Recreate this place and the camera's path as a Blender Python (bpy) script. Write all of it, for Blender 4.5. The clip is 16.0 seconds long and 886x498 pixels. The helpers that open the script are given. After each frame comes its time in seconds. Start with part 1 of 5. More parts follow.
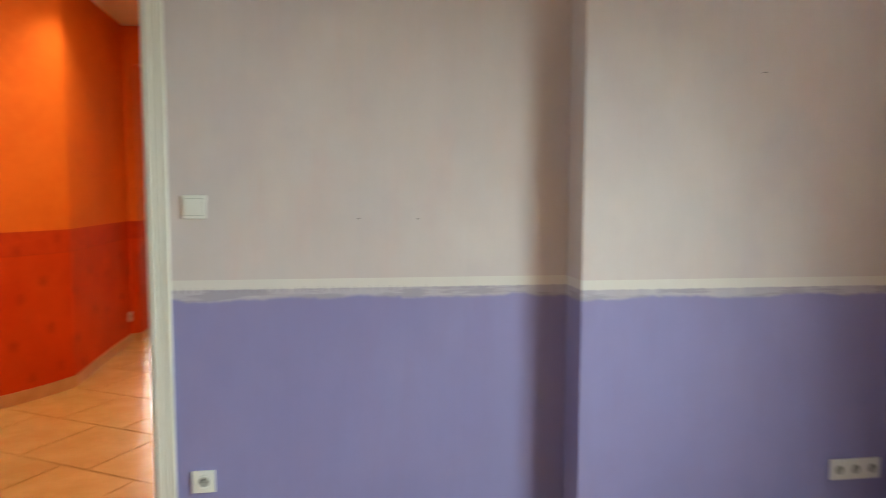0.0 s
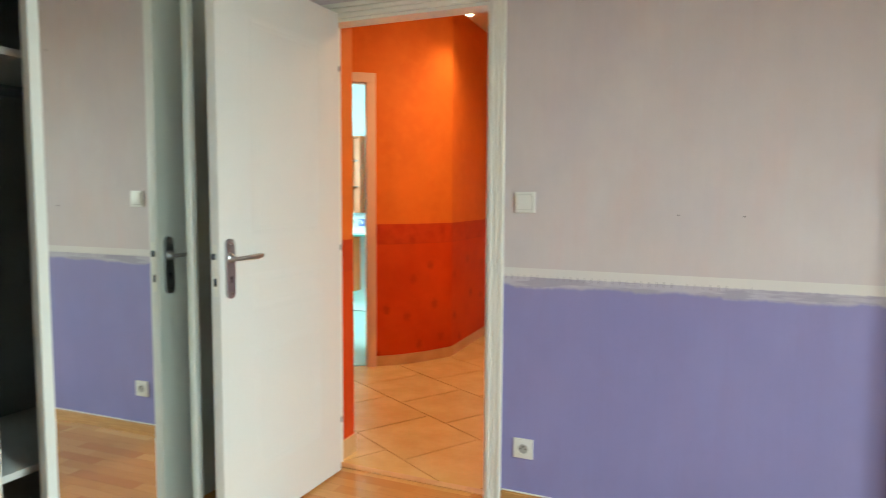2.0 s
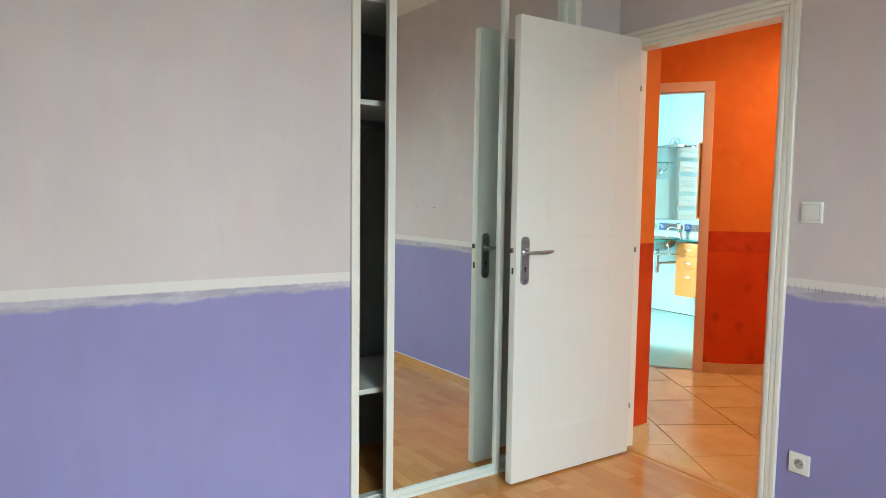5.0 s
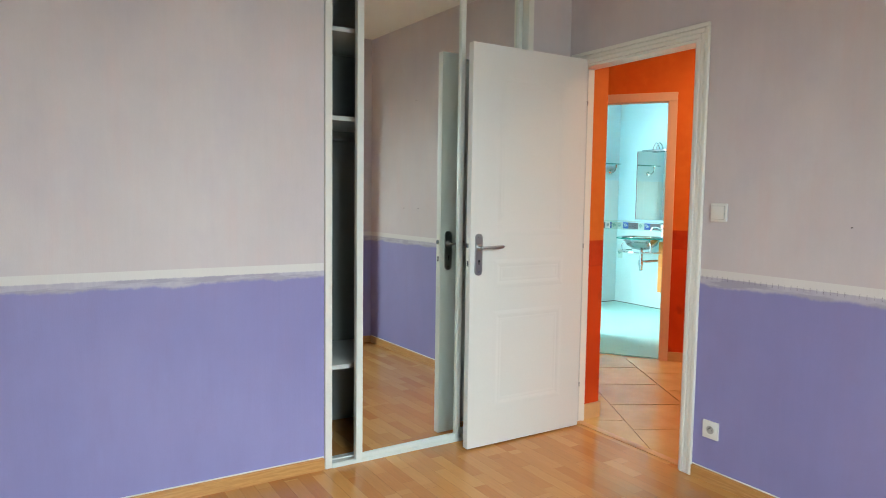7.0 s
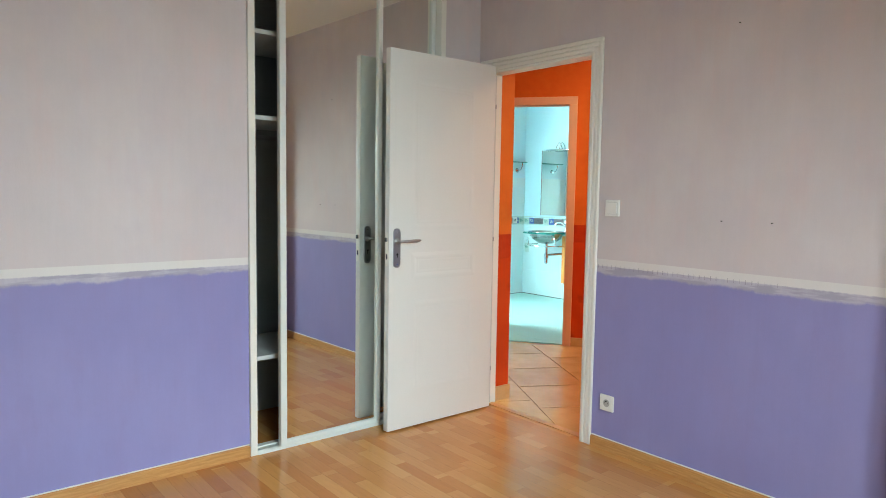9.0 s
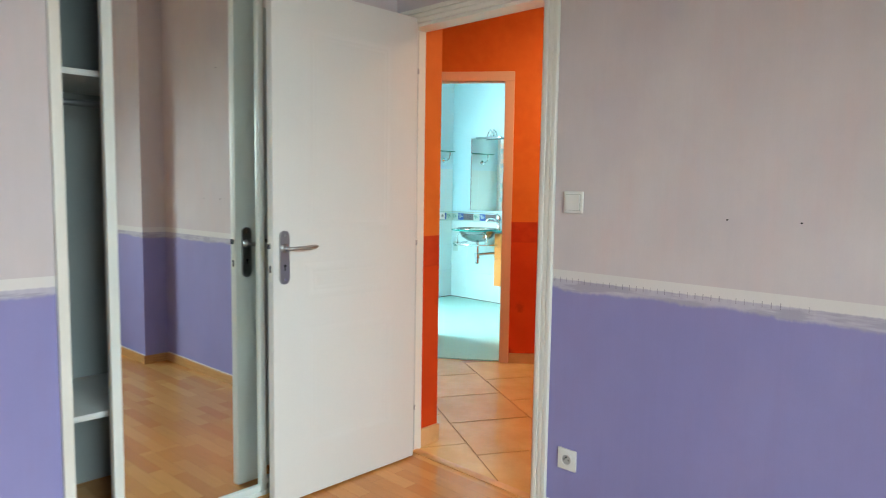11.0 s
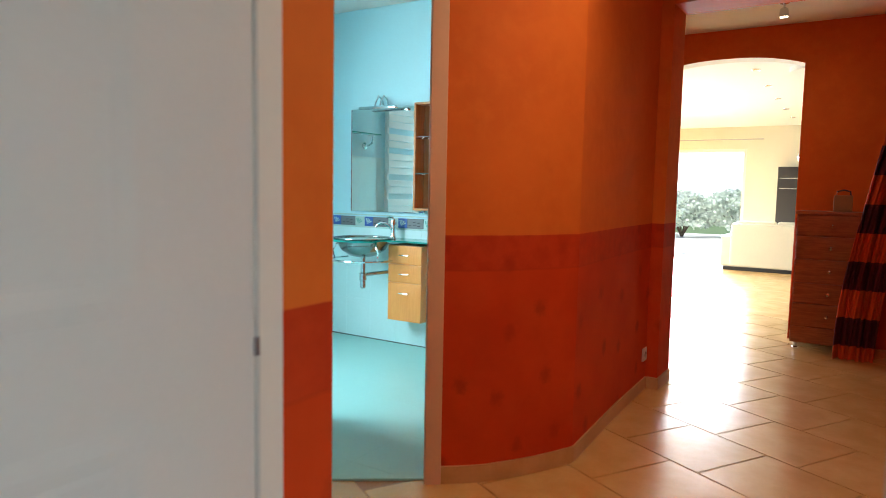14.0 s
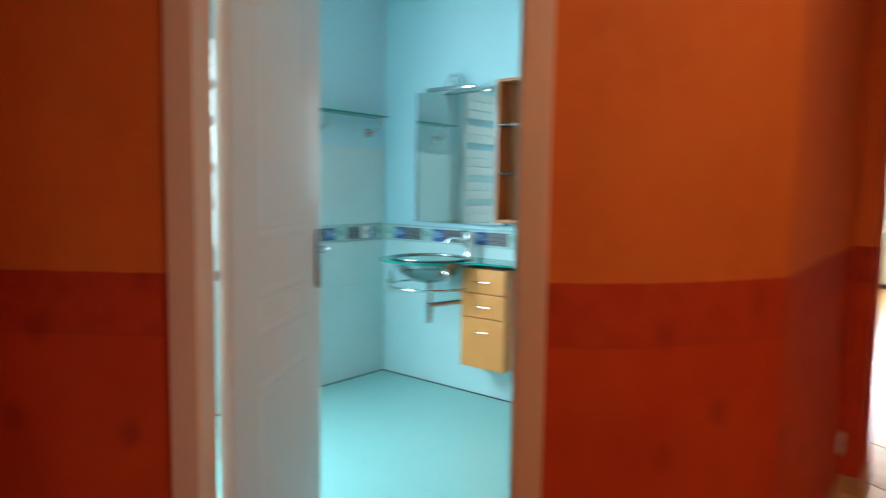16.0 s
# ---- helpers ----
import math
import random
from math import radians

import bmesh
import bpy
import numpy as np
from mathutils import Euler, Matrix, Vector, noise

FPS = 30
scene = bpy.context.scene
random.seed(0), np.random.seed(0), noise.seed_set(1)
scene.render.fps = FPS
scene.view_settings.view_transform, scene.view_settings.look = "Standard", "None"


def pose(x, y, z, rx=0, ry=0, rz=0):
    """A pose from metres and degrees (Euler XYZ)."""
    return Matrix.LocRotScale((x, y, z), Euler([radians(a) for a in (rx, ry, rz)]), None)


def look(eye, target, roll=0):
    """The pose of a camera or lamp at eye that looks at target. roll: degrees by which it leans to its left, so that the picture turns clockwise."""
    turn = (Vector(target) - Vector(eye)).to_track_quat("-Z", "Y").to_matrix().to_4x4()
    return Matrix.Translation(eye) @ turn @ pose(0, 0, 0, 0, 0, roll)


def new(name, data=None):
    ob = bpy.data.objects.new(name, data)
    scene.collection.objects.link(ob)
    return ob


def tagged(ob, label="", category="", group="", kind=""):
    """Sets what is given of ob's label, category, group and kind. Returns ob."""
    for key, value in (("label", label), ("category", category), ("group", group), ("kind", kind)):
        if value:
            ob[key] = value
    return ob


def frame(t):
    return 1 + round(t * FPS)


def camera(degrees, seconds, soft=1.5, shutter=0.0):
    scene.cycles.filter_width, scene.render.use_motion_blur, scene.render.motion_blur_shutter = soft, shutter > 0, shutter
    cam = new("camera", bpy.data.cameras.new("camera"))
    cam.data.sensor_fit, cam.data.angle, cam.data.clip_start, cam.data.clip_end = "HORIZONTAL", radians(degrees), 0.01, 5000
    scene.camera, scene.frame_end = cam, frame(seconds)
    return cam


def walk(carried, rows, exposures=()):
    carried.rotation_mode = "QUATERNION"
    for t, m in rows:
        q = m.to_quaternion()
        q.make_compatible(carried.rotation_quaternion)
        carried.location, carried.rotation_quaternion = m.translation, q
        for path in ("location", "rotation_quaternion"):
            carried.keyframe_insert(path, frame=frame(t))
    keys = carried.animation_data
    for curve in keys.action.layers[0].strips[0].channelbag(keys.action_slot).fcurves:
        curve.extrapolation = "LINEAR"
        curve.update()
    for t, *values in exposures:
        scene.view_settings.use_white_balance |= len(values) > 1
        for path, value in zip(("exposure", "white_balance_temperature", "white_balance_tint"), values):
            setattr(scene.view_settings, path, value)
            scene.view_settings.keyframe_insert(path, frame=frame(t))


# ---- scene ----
cam = camera(67.3, 16.0, soft=0.95, shutter=0.5)
PATH = [
    (0, (0.311, 0.039, 1.28), (0.601, 2.011, 1.119), 0.2),
    (0.5, (0.4, 0.049, 1.293), (0.24, 2.035, 1.123), 0.3),
    (1, (0.435, 0.034, 1.263), (0.0, 1.979, 1.096), 0.4),
    (1.5, (0.503, -0.04, 1.266), (-0.125, 1.852, 1.102), 0.5),
    (2, (0.555, -0.052, 1.262), (-0.252, 1.771, 1.101), 0.3),
    (2.5, (0.613, -0.039, 1.257), (-0.511, 1.607, 1.098), 0.4),
    (3, (0.678, -0.03, 1.24), (-0.653, 1.455, 1.084), 0.5),
    (3.5, (0.769, -0.051, 1.245), (-0.686, 1.313, 1.095), 0.5),
    (4, (0.889, -0.104, 1.263), (-0.659, 1.152, 1.109), 0.7),
    (6.3, (1.492, -0.133, 1.285), (-0.224, 0.882, 1.125), 0.7),
    (6.5, (1.542, -0.14, 1.278), (-0.161, 0.895, 1.126), 0.75),
    (7, (1.668, -0.14, 1.29), (-0.027, 0.91, 1.133), 0.8),
    (7.5, (1.718, -0.203, 1.303), (0.054, 0.895, 1.142), 0.8),
    (8, (1.789, -0.303, 1.290), (0.187, 0.882, 1.131), 0.8),
    (8.5, (1.85, -0.331, 1.292), (0.289, 0.909, 1.132), 0.8),
    (10.8, (1.266, 0.256, 1.282), (-0.152, 1.656, 1.105), 1.0),
    (11, (1.178, 0.34, 1.275), (-0.209, 1.769, 1.098), 0.9),
    (11.5, (0.902, 0.59, 1.292), (-0.452, 2.051, 1.112), 1.0),
    (12, (0.556, 0.802, 1.282), (-0.778, 2.281, 1.101), 1.2),
    (12.5, (0.307, 1.023, 1.258), (-0.968, 2.554, 1.078), 1.0),
    (13, (0.047, 1.307, 1.252), (-1.179, 2.877, 1.073), 1.2),
    (13.3, (-0.095, 1.437, 1.244), (-1.285, 3.034, 1.070), 1.24),
    (13.5, (-0.195, 1.541, 1.257), (-1.352, 3.163, 1.082), 1.24),
    (14, (-0.406, 1.88, 1.235), (-1.472, 3.563, 1.057), 1.1),
    (14.5, (-0.593, 2.175, 1.236), (-1.645, 3.867, 1.062), 1.2),
    (15, (-0.777, 2.412, 1.227), (-1.822, 4.108, 1.053), 1.1),
    (15.5, (-0.921, 2.653, 1.234), (-1.954, 4.356, 1.06), 1.1),
    (15.7, (-0.991, 2.762, 1.239), (-2.046, 4.452, 1.067), 1.0),
    (15.9, (-1.049, 2.840, 1.253), (-2.221, 4.451, 1.077), 0.38),
    (16, (-1.089, 2.892, 1.252), (-2.361, 4.425, 1.076), 0.9),
]

walk(cam, [(t, look(eye, target, roll)) for t, eye, target, roll in PATH],
     [(0, 1.10, 6900, 3), (1, 1.18, 6900, 4), (2.5, 1.18, 6800, 6), (4, 1.15, 6700, 8), (6.5, 1.02, 6650, 11), (12, 1.02, 6550, 11), (13, 0.90, 6500, 10), (13.5, 0.90, 6350, 9), (14, 0.27, 6150, 8), (14.5, 0.06, 6100, 8), (15, -0.05, 5900, 7), (15.5, -0.03, 5950, 7), (16, 0.04, 5950, 7)])

# ---- world, sun, large lights ----
world = bpy.data.worlds.new("sky")
scene.world = world
world.use_nodes = True
sky = world.node_tree.nodes.new("ShaderNodeTexSky")
sky.sky_type, sky.sun_disc = "NISHITA", False
sky.sun_elevation, sky.sun_rotation = radians(70), radians(180)
world.node_tree.links.new(sky.outputs[0], world.node_tree.nodes["Background"].inputs[0])
world.node_tree.nodes["Background"].inputs[1].default_value = 0.15
sun = bpy.data.lights.new("sun", "SUN")
sun.energy, sun.angle, sun.color = 5.0, radians(0.6), (1.0, 0.95, 0.88)
new("sun", sun).matrix_basis = look((0, 0, 0), (0.01, 0.34, -0.94))


def window_light(name, eye, target, width, height, watts, colour, spread=170):
    """Daylight that comes through a window's opening."""
    lamp = bpy.data.lights.new(name, "AREA")
    lamp.spread = radians(spread)
    lamp.shape, lamp.size, lamp.size_y, lamp.energy, lamp.color = "RECTANGLE", width, height, watts, colour
    new(name, lamp).matrix_basis = look(eye, target)


WIN = (-0.15, 1.20, 0.95, 2.3)      # bedroom window: y from, to; z from, to
window_light("bedroom_daylight", (2.98, 0.525, 1.64), (1.38, 0.76, -0.10), 1.28, 1.32, 55, (0.79, 1.0, 1.02), 126)
window_light("bath_daylight", (-4.32, 4.05, 1.60), (-2.75, 4.65, 0.55), 1.05, 1.05, 63, (0.80, 0.97, 1.0), 168)
window_light("living_daylight", (-5.3, 11.4, 1.15), (-1.5, 11.4, -0.9), 3.4, 2.1, 200, (0.88, 0.97, 1.0), 140)
window_light("garden_daylight", (-3.33, 15.72, 1.1), (-3.0, 13.4, -0.2), 1.8, 2.0, 230, (0.95, 0.98, 1.0), 110)
HALL_WATT = 28.9
TILE, TILE_ANGLE, TILE_OFF = (0.467, 0.4565), -30.0, (-4.05, 4.24)

# ---- small building helpers ----
def face_box(bm, x0, x1, y0, y1, z0, z1, m=None):
    vs = [bm.verts.new(Vector(c) if m is None else m @ Vector(c)) for c in (
        (x0, y0, z0), (x1, y0, z0), (x1, y1, z0), (x0, y1, z0), (x0, y0, z1), (x1, y0, z1), (x1, y1, z1), (x0, y1, z1))]
    for q in ((3, 2, 1, 0), (4, 5, 6, 7), (0, 1, 5, 4), (1, 2, 6, 5), (2, 3, 7, 6), (3, 0, 4, 7)):
        bm.faces.new([vs[i] for i in q])
    return vs


def soft_box(bm, x0, x1, y0, y1, z0, z1, r=0.004, m=None, seg=2):
    """A box with rounded edges."""
    vs = face_box(bm, x0, x1, y0, y1, z0, z1, m)
    es = list({e for v in vs for e in v.link_edges})
    bmesh.ops.bevel(bm, geom=es, offset=r, segments=seg, affect="EDGES", profile=0.7)


def tube(bm, pts, radii, n=10, cap=True):
    """A round rod through points, with a radius for each."""
    pts = [Vector(p) for p in pts]
    if not hasattr(radii, "__len__"):
        radii = [radii] * len(pts)
    rings = []
    up = Vector((0, 0, 1))
    for i, p in enumerate(pts):
        d = (pts[min(i + 1, len(pts) - 1)] - pts[max(i - 1, 0)]).normalized()
        ref = up if abs(d.dot(up)) < 0.95 else Vector((1, 0, 0))
        a = d.cross(ref).normalized()
        b = d.cross(a).normalized()
        rings.append([bm.verts.new(p + radii[i] * (math.cos(2 * math.pi * k / n) * a + math.sin(2 * math.pi * k / n) * b)) for k in range(n)])
    for r0, r1 in zip(rings, rings[1:]):
        for k in range(n):
            bm.faces.new((r0[k], r0[(k + 1) % n], r1[(k + 1) % n], r1[k]))
    if cap:
        bm.faces.new(rings[0][::-1])
        bm.faces.new(rings[-1])


def lathe(bm, profile, n=24, m=None, close=False):
    """A turned body: profile of (radius, height)."""
    rings = []
    for r, z in profile:
        ring = []
        for k in range(n):
            a = 2 * math.pi * k / n
            p = Vector((r * math.cos(a), r * math.sin(a), z))
            ring.append(bm.verts.new(p if m is None else m @ p))
        rings.append(ring)
    for r0, r1 in zip(rings, rings[1:]):
        for k in range(n):
            bm.faces.new((r0[k], r0[(k + 1) % n], r1[(k + 1) % n], r1[k]))
    bm.faces.new(rings[0][::-1])
    bm.faces.new(rings[-1])


def prism(bm, outline, z0, z1, m=None):
    """A flat outline (x, y) drawn up from z0 to z1."""
    lo = [bm.verts.new(Vector((x, y, z0)) if m is None else m @ Vector((x, y, z0))) for x, y in outline]
    hi = [bm.verts.new(Vector((x, y, z1)) if m is None else m @ Vector((x, y, z1))) for x, y in outline]
    n = len(outline)
    for i in range(n):
        bm.faces.new((lo[i], lo[(i + 1) % n], hi[(i + 1) % n], hi[i]))
    bm.faces.new(lo[::-1])
    bm.faces.new(hi)


def finish(bm, name, material, smooth=False):
    bmesh.ops.recalc_face_normals(bm, faces=bm.faces[:])
    me = bpy.data.meshes.new(name)
    bm.to_mesh(me)
    bm.free()
    for mt in (material if isinstance(material, (list, tuple)) else [material]):
        me.materials.append(mt)
    if smooth:
        me.shade_smooth()
        me.set_sharp_from_angle(angle=radians(35))
    return me


def part(name, bm, material, parent, label="", smooth=True):
    """One mesh under a thing or under a part; its coordinates are in the parent's space."""
    ob = new(name, finish(bm, name, material, smooth))
    ob.parent = parent
    if label:
        ob["label"] = label
    return ob


def thing(name, label, category, group="", m=None):
    ob = new(name)
    ob.empty_display_size = 0.05
    if m is not None:
        ob.matrix_basis = m
    return tagged(ob, label, category, group)


def structure(name, bm, material, label, smooth=False):
    ob = new(name, finish(bm, name, material, smooth))
    return tagged(ob, label, kind="structure")


def two_sided(bm, test):
    """Gives faces for which test(normal, centre) holds the second material."""
    bmesh.ops.recalc_face_normals(bm, faces=bm.faces[:])
    bm.normal_update()
    for f in bm.faces:
        f.material_index = int(test(f.normal, f.calc_center_median()))


# ---- materials ----
def shader(name):
    mt = bpy.data.materials.new(name)
    mt.use_nodes = True
    nt = mt.node_tree
    return mt, nt, nt.nodes["Principled BSDF"]


def node(nt, kind, **values):
    n = nt.nodes.new(kind)
    for key, value in values.items():
        n.inputs[key.replace("_", " ")].default_value = value
    return n


def math_node(nt, op, a, b=None, c=None):
    n = nt.nodes.new("ShaderNodeMath")
    n.operation = op
    for i, v in enumerate((a, b, c)):
        if v is None:
            continue
        if isinstance(v, (int, float)):
            n.inputs[i].default_value = v
        else:
            nt.links.new(v, n.inputs[i])
    return n.outputs[0]


def step_node(nt, value, lo, hi):
    n = nt.nodes.new("ShaderNodeMapRange")
    n.interpolation_type = "SMOOTHSTEP"
    nt.links.new(value, n.inputs[0])
    n.inputs[1].default_value, n.inputs[2].default_value = lo, hi
    return n.outputs[0]


def mix_node(nt, fac, a, b, blend="MIX"):
    n = nt.nodes.new("ShaderNodeMix")
    n.data_type, n.blend_type = "RGBA", blend
    for i, v in ((0, fac), (6, a), (7, b)):
        if isinstance(v, (int, float)):
            n.inputs[i].default_value = v
        elif isinstance(v, tuple):
            n.inputs[i].default_value = (*v, 1)
        else:
            nt.links.new(v, n.inputs[i])
    return n.outputs[2]


def noise_node(nt, scale, stretch=(1, 1, 1), detail=3, rough=0.55, coord="position"):
    if coord == "position":
        src = nt.nodes.new("ShaderNodeNewGeometry").outputs["Position"]
    else:
        src = nt.nodes.new("ShaderNodeTexCoord").outputs["Object"]
    mp = nt.nodes.new("ShaderNodeMapping")
    mp.inputs["Scale"].default_value = stretch
    nt.links.new(src, mp.inputs[0])
    n = nt.nodes.new("ShaderNodeTexNoise")
    n.inputs["Scale"].default_value, n.inputs["Detail"].default_value, n.inputs["Roughness"].default_value = scale, detail, rough
    nt.links.new(mp.outputs[0], n.inputs["Vector"])
    return n.outputs[0]


def bump(nt, bsdf, height, strength=0.2, distance=0.002):
    b = nt.nodes.new("ShaderNodeBump")
    b.inputs["Strength"].default_value, b.inputs["Distance"].default_value = strength, distance
    nt.links.new(height, b.inputs["Height"])
    nt.links.new(b.outputs[0], bsdf.inputs["Normal"])


def plain(name, colour, rough=0.5, metal=0.0, vary=0.08, grain=60, rise=0.05, coat=0.0, coord="position"):
    """A plain surface with fine grain and broad uneven tone."""
    mt, nt, b = shader(name)
    fine, broad = noise_node(nt, grain, coord=coord), noise_node(nt, 2.3, coord=coord)
    tone = math_node(nt, "MULTIPLY_ADD", fine, vary, 1 - vary / 2)
    tone2 = math_node(nt, "MULTIPLY_ADD", broad, vary, 1 - vary / 2)
    hs = node(nt, "ShaderNodeHueSaturation")
    hs.inputs["Color"].default_value = (*colour, 1)
    nt.links.new(math_node(nt, "MULTIPLY", tone, tone2), hs.inputs["Value"])
    nt.links.new(hs.outputs[0], b.inputs["Base Color"])
    nt.links.new(math_node(nt, "MULTIPLY_ADD", broad, 0.16, rough - 0.08), b.inputs["Roughness"])
    b.inputs["Metallic"].default_value = metal
    b.inputs["Coat Weight"].default_value = coat
    if rise:
        bump(nt, b, fine, rise)
    return mt


def bedroom_paint():
    """Papered wall: greyed pink above, lavender below, a brushed white band where a border was pulled off."""
    mt, nt, b = shader("bedroom_wall_paint")
    sep = nt.nodes.new("ShaderNodeSeparateXYZ")
    nt.links.new(nt.nodes.new("ShaderNodeNewGeometry").outputs["Position"], sep.inputs[0])
    x, y, z = sep.outputs
    wave = noise_node(nt, 3.4, (1, 1, 0.15), 2, 0.5)
    ragged = noise_node(nt, 38, (1, 1, 0.25), 3, 0.6)
    fibre = noise_node(nt, 60, (1, 1, 0.06), 3, 0.6)
    weave = noise_node(nt, 260, (1, 1, 0.3), 2, 0.6)
    cloud = noise_node(nt, 1.6, (1, 1, 0.6), 3, 0.55)
    # brushed lower edge
    edge = math_node(nt, "ADD", math_node(nt, "MULTIPLY_ADD", step_node(nt, wave, 0.36, 0.64), 0.016, 0.901), math_node(nt, "MULTIPLY_ADD", ragged, 0.020, -0.010))
    edge = math_node(nt, "MINIMUM", edge, 0.940)
    up_edge = math_node(nt, "SUBTRACT", z, edge)
    over = step_node(nt, up_edge, -0.009, 0.007)
    white_lo = step_node(nt, math_node(nt, "ADD", z, math_node(nt, "MULTIPLY_ADD", ragged, 0.008, -0.004)), 0.939, 0.945)
    white_hi = step_node(nt, z, 0.976, 0.979)
    low = mix_node(nt, step_node(nt, cloud, 0.3, 0.75), (0.266, 0.251, 0.515), (0.302, 0.287, 0.556))
    thin = mix_node(nt, ragged, (0.42, 0.39, 0.52), (0.60, 0.57, 0.62))
    high = mix_node(nt, step_node(nt, cloud, 0.3, 0.7), (0.614, 0.551, 0.576), (0.658, 0.598, 0.621))
    stain = noise_node(nt, 9, (1, 1, 0.22), 4, 0.65)
    high = mix_node(nt, math_node(nt, "MULTIPLY", step_node(nt, stain, 0.48, 0.72), 0.55), high, (0.668, 0.548, 0.568))
    low = mix_node(nt, math_node(nt, "MULTIPLY", step_node(nt, stain, 0.46, 0.70), 0.6), low, (0.280, 0.253, 0.502))
    blotch = noise_node(nt, 2.6, (1, 1, 0.7), 4, 0.6)
    high = mix_node(nt, math_node(nt, "MULTIPLY", step_node(nt, blotch, 0.50, 0.68), 0.5), high, (0.600, 0.535, 0.590))
    streak = noise_node(nt, 4.5, (1, 1, 7), 3, 0.6)
    thin = mix_node(nt, step_node(nt, streak, 0.47, 0.60), thin, (0.40, 0.37, 0.47))
    col = mix_node(nt, over, low, thin)
    col = mix_node(nt, white_lo, col, (0.73, 0.705, 0.70))
    col = mix_node(nt, white_hi, col, high)
    # short pencil-like ticks left along the border's edge
    along = math_node(nt, "ADD", x, y)
    tick = math_node(nt, "LESS_THAN", math_node(nt, "FRACT", math_node(nt, "MULTIPLY", along, 38)), 0.10)
    band = math_node(nt, "MULTIPLY", math_node(nt, "GREATER_THAN", z, 0.931), math_node(nt, "LESS_THAN", z, 0.950))
    some = step_node(nt, noise_node(nt, 1.1, (1, 1, 0), 1), 0.47, 0.54)
    col = mix_node(nt, math_node(nt, "MULTIPLY", math_node(nt, "MULTIPLY", tick, band), math_node(nt, "MULTIPLY", math_node(nt, "MULTIPLY", math_node(nt, "GREATER_THAN", y, 2.4), math_node(nt, "MULTIPLY", math_node(nt, "LESS_THAN", x, 0.62), step_node(nt, noise_node(nt, 14, (1, 1, 0), 2), 0.28, 0.55))), 0.55)), col, (0.16, 0.14, 0.18))
    tone = math_node(nt, "MULTIPLY", math_node(nt, "MULTIPLY_ADD", fibre, 0.045, 0.977), math_node(nt, "MULTIPLY_ADD", math_node(nt, "MULTIPLY_ADD", noise_node(nt, 7, (1, 1, 0.8), 4, 0.6), 2.2, weave), 0.05, 0.92))
    hs = node(nt, "ShaderNodeHueSaturation")
    nt.links.new(col, hs.inputs["Color"])
    nt.links.new(tone, hs.inputs["Value"])
    nt.links.new(hs.outputs[0], b.inputs["Base Color"])
    b.inputs["Roughness"].default_value = 0.62
    b.inputs["Specular IOR Level"].default_value = 0.3
    bump(nt, b, math_node(nt, "MULTIPLY_ADD", fibre, 0.7, weave), 0.18, 0.0015)
    return mt


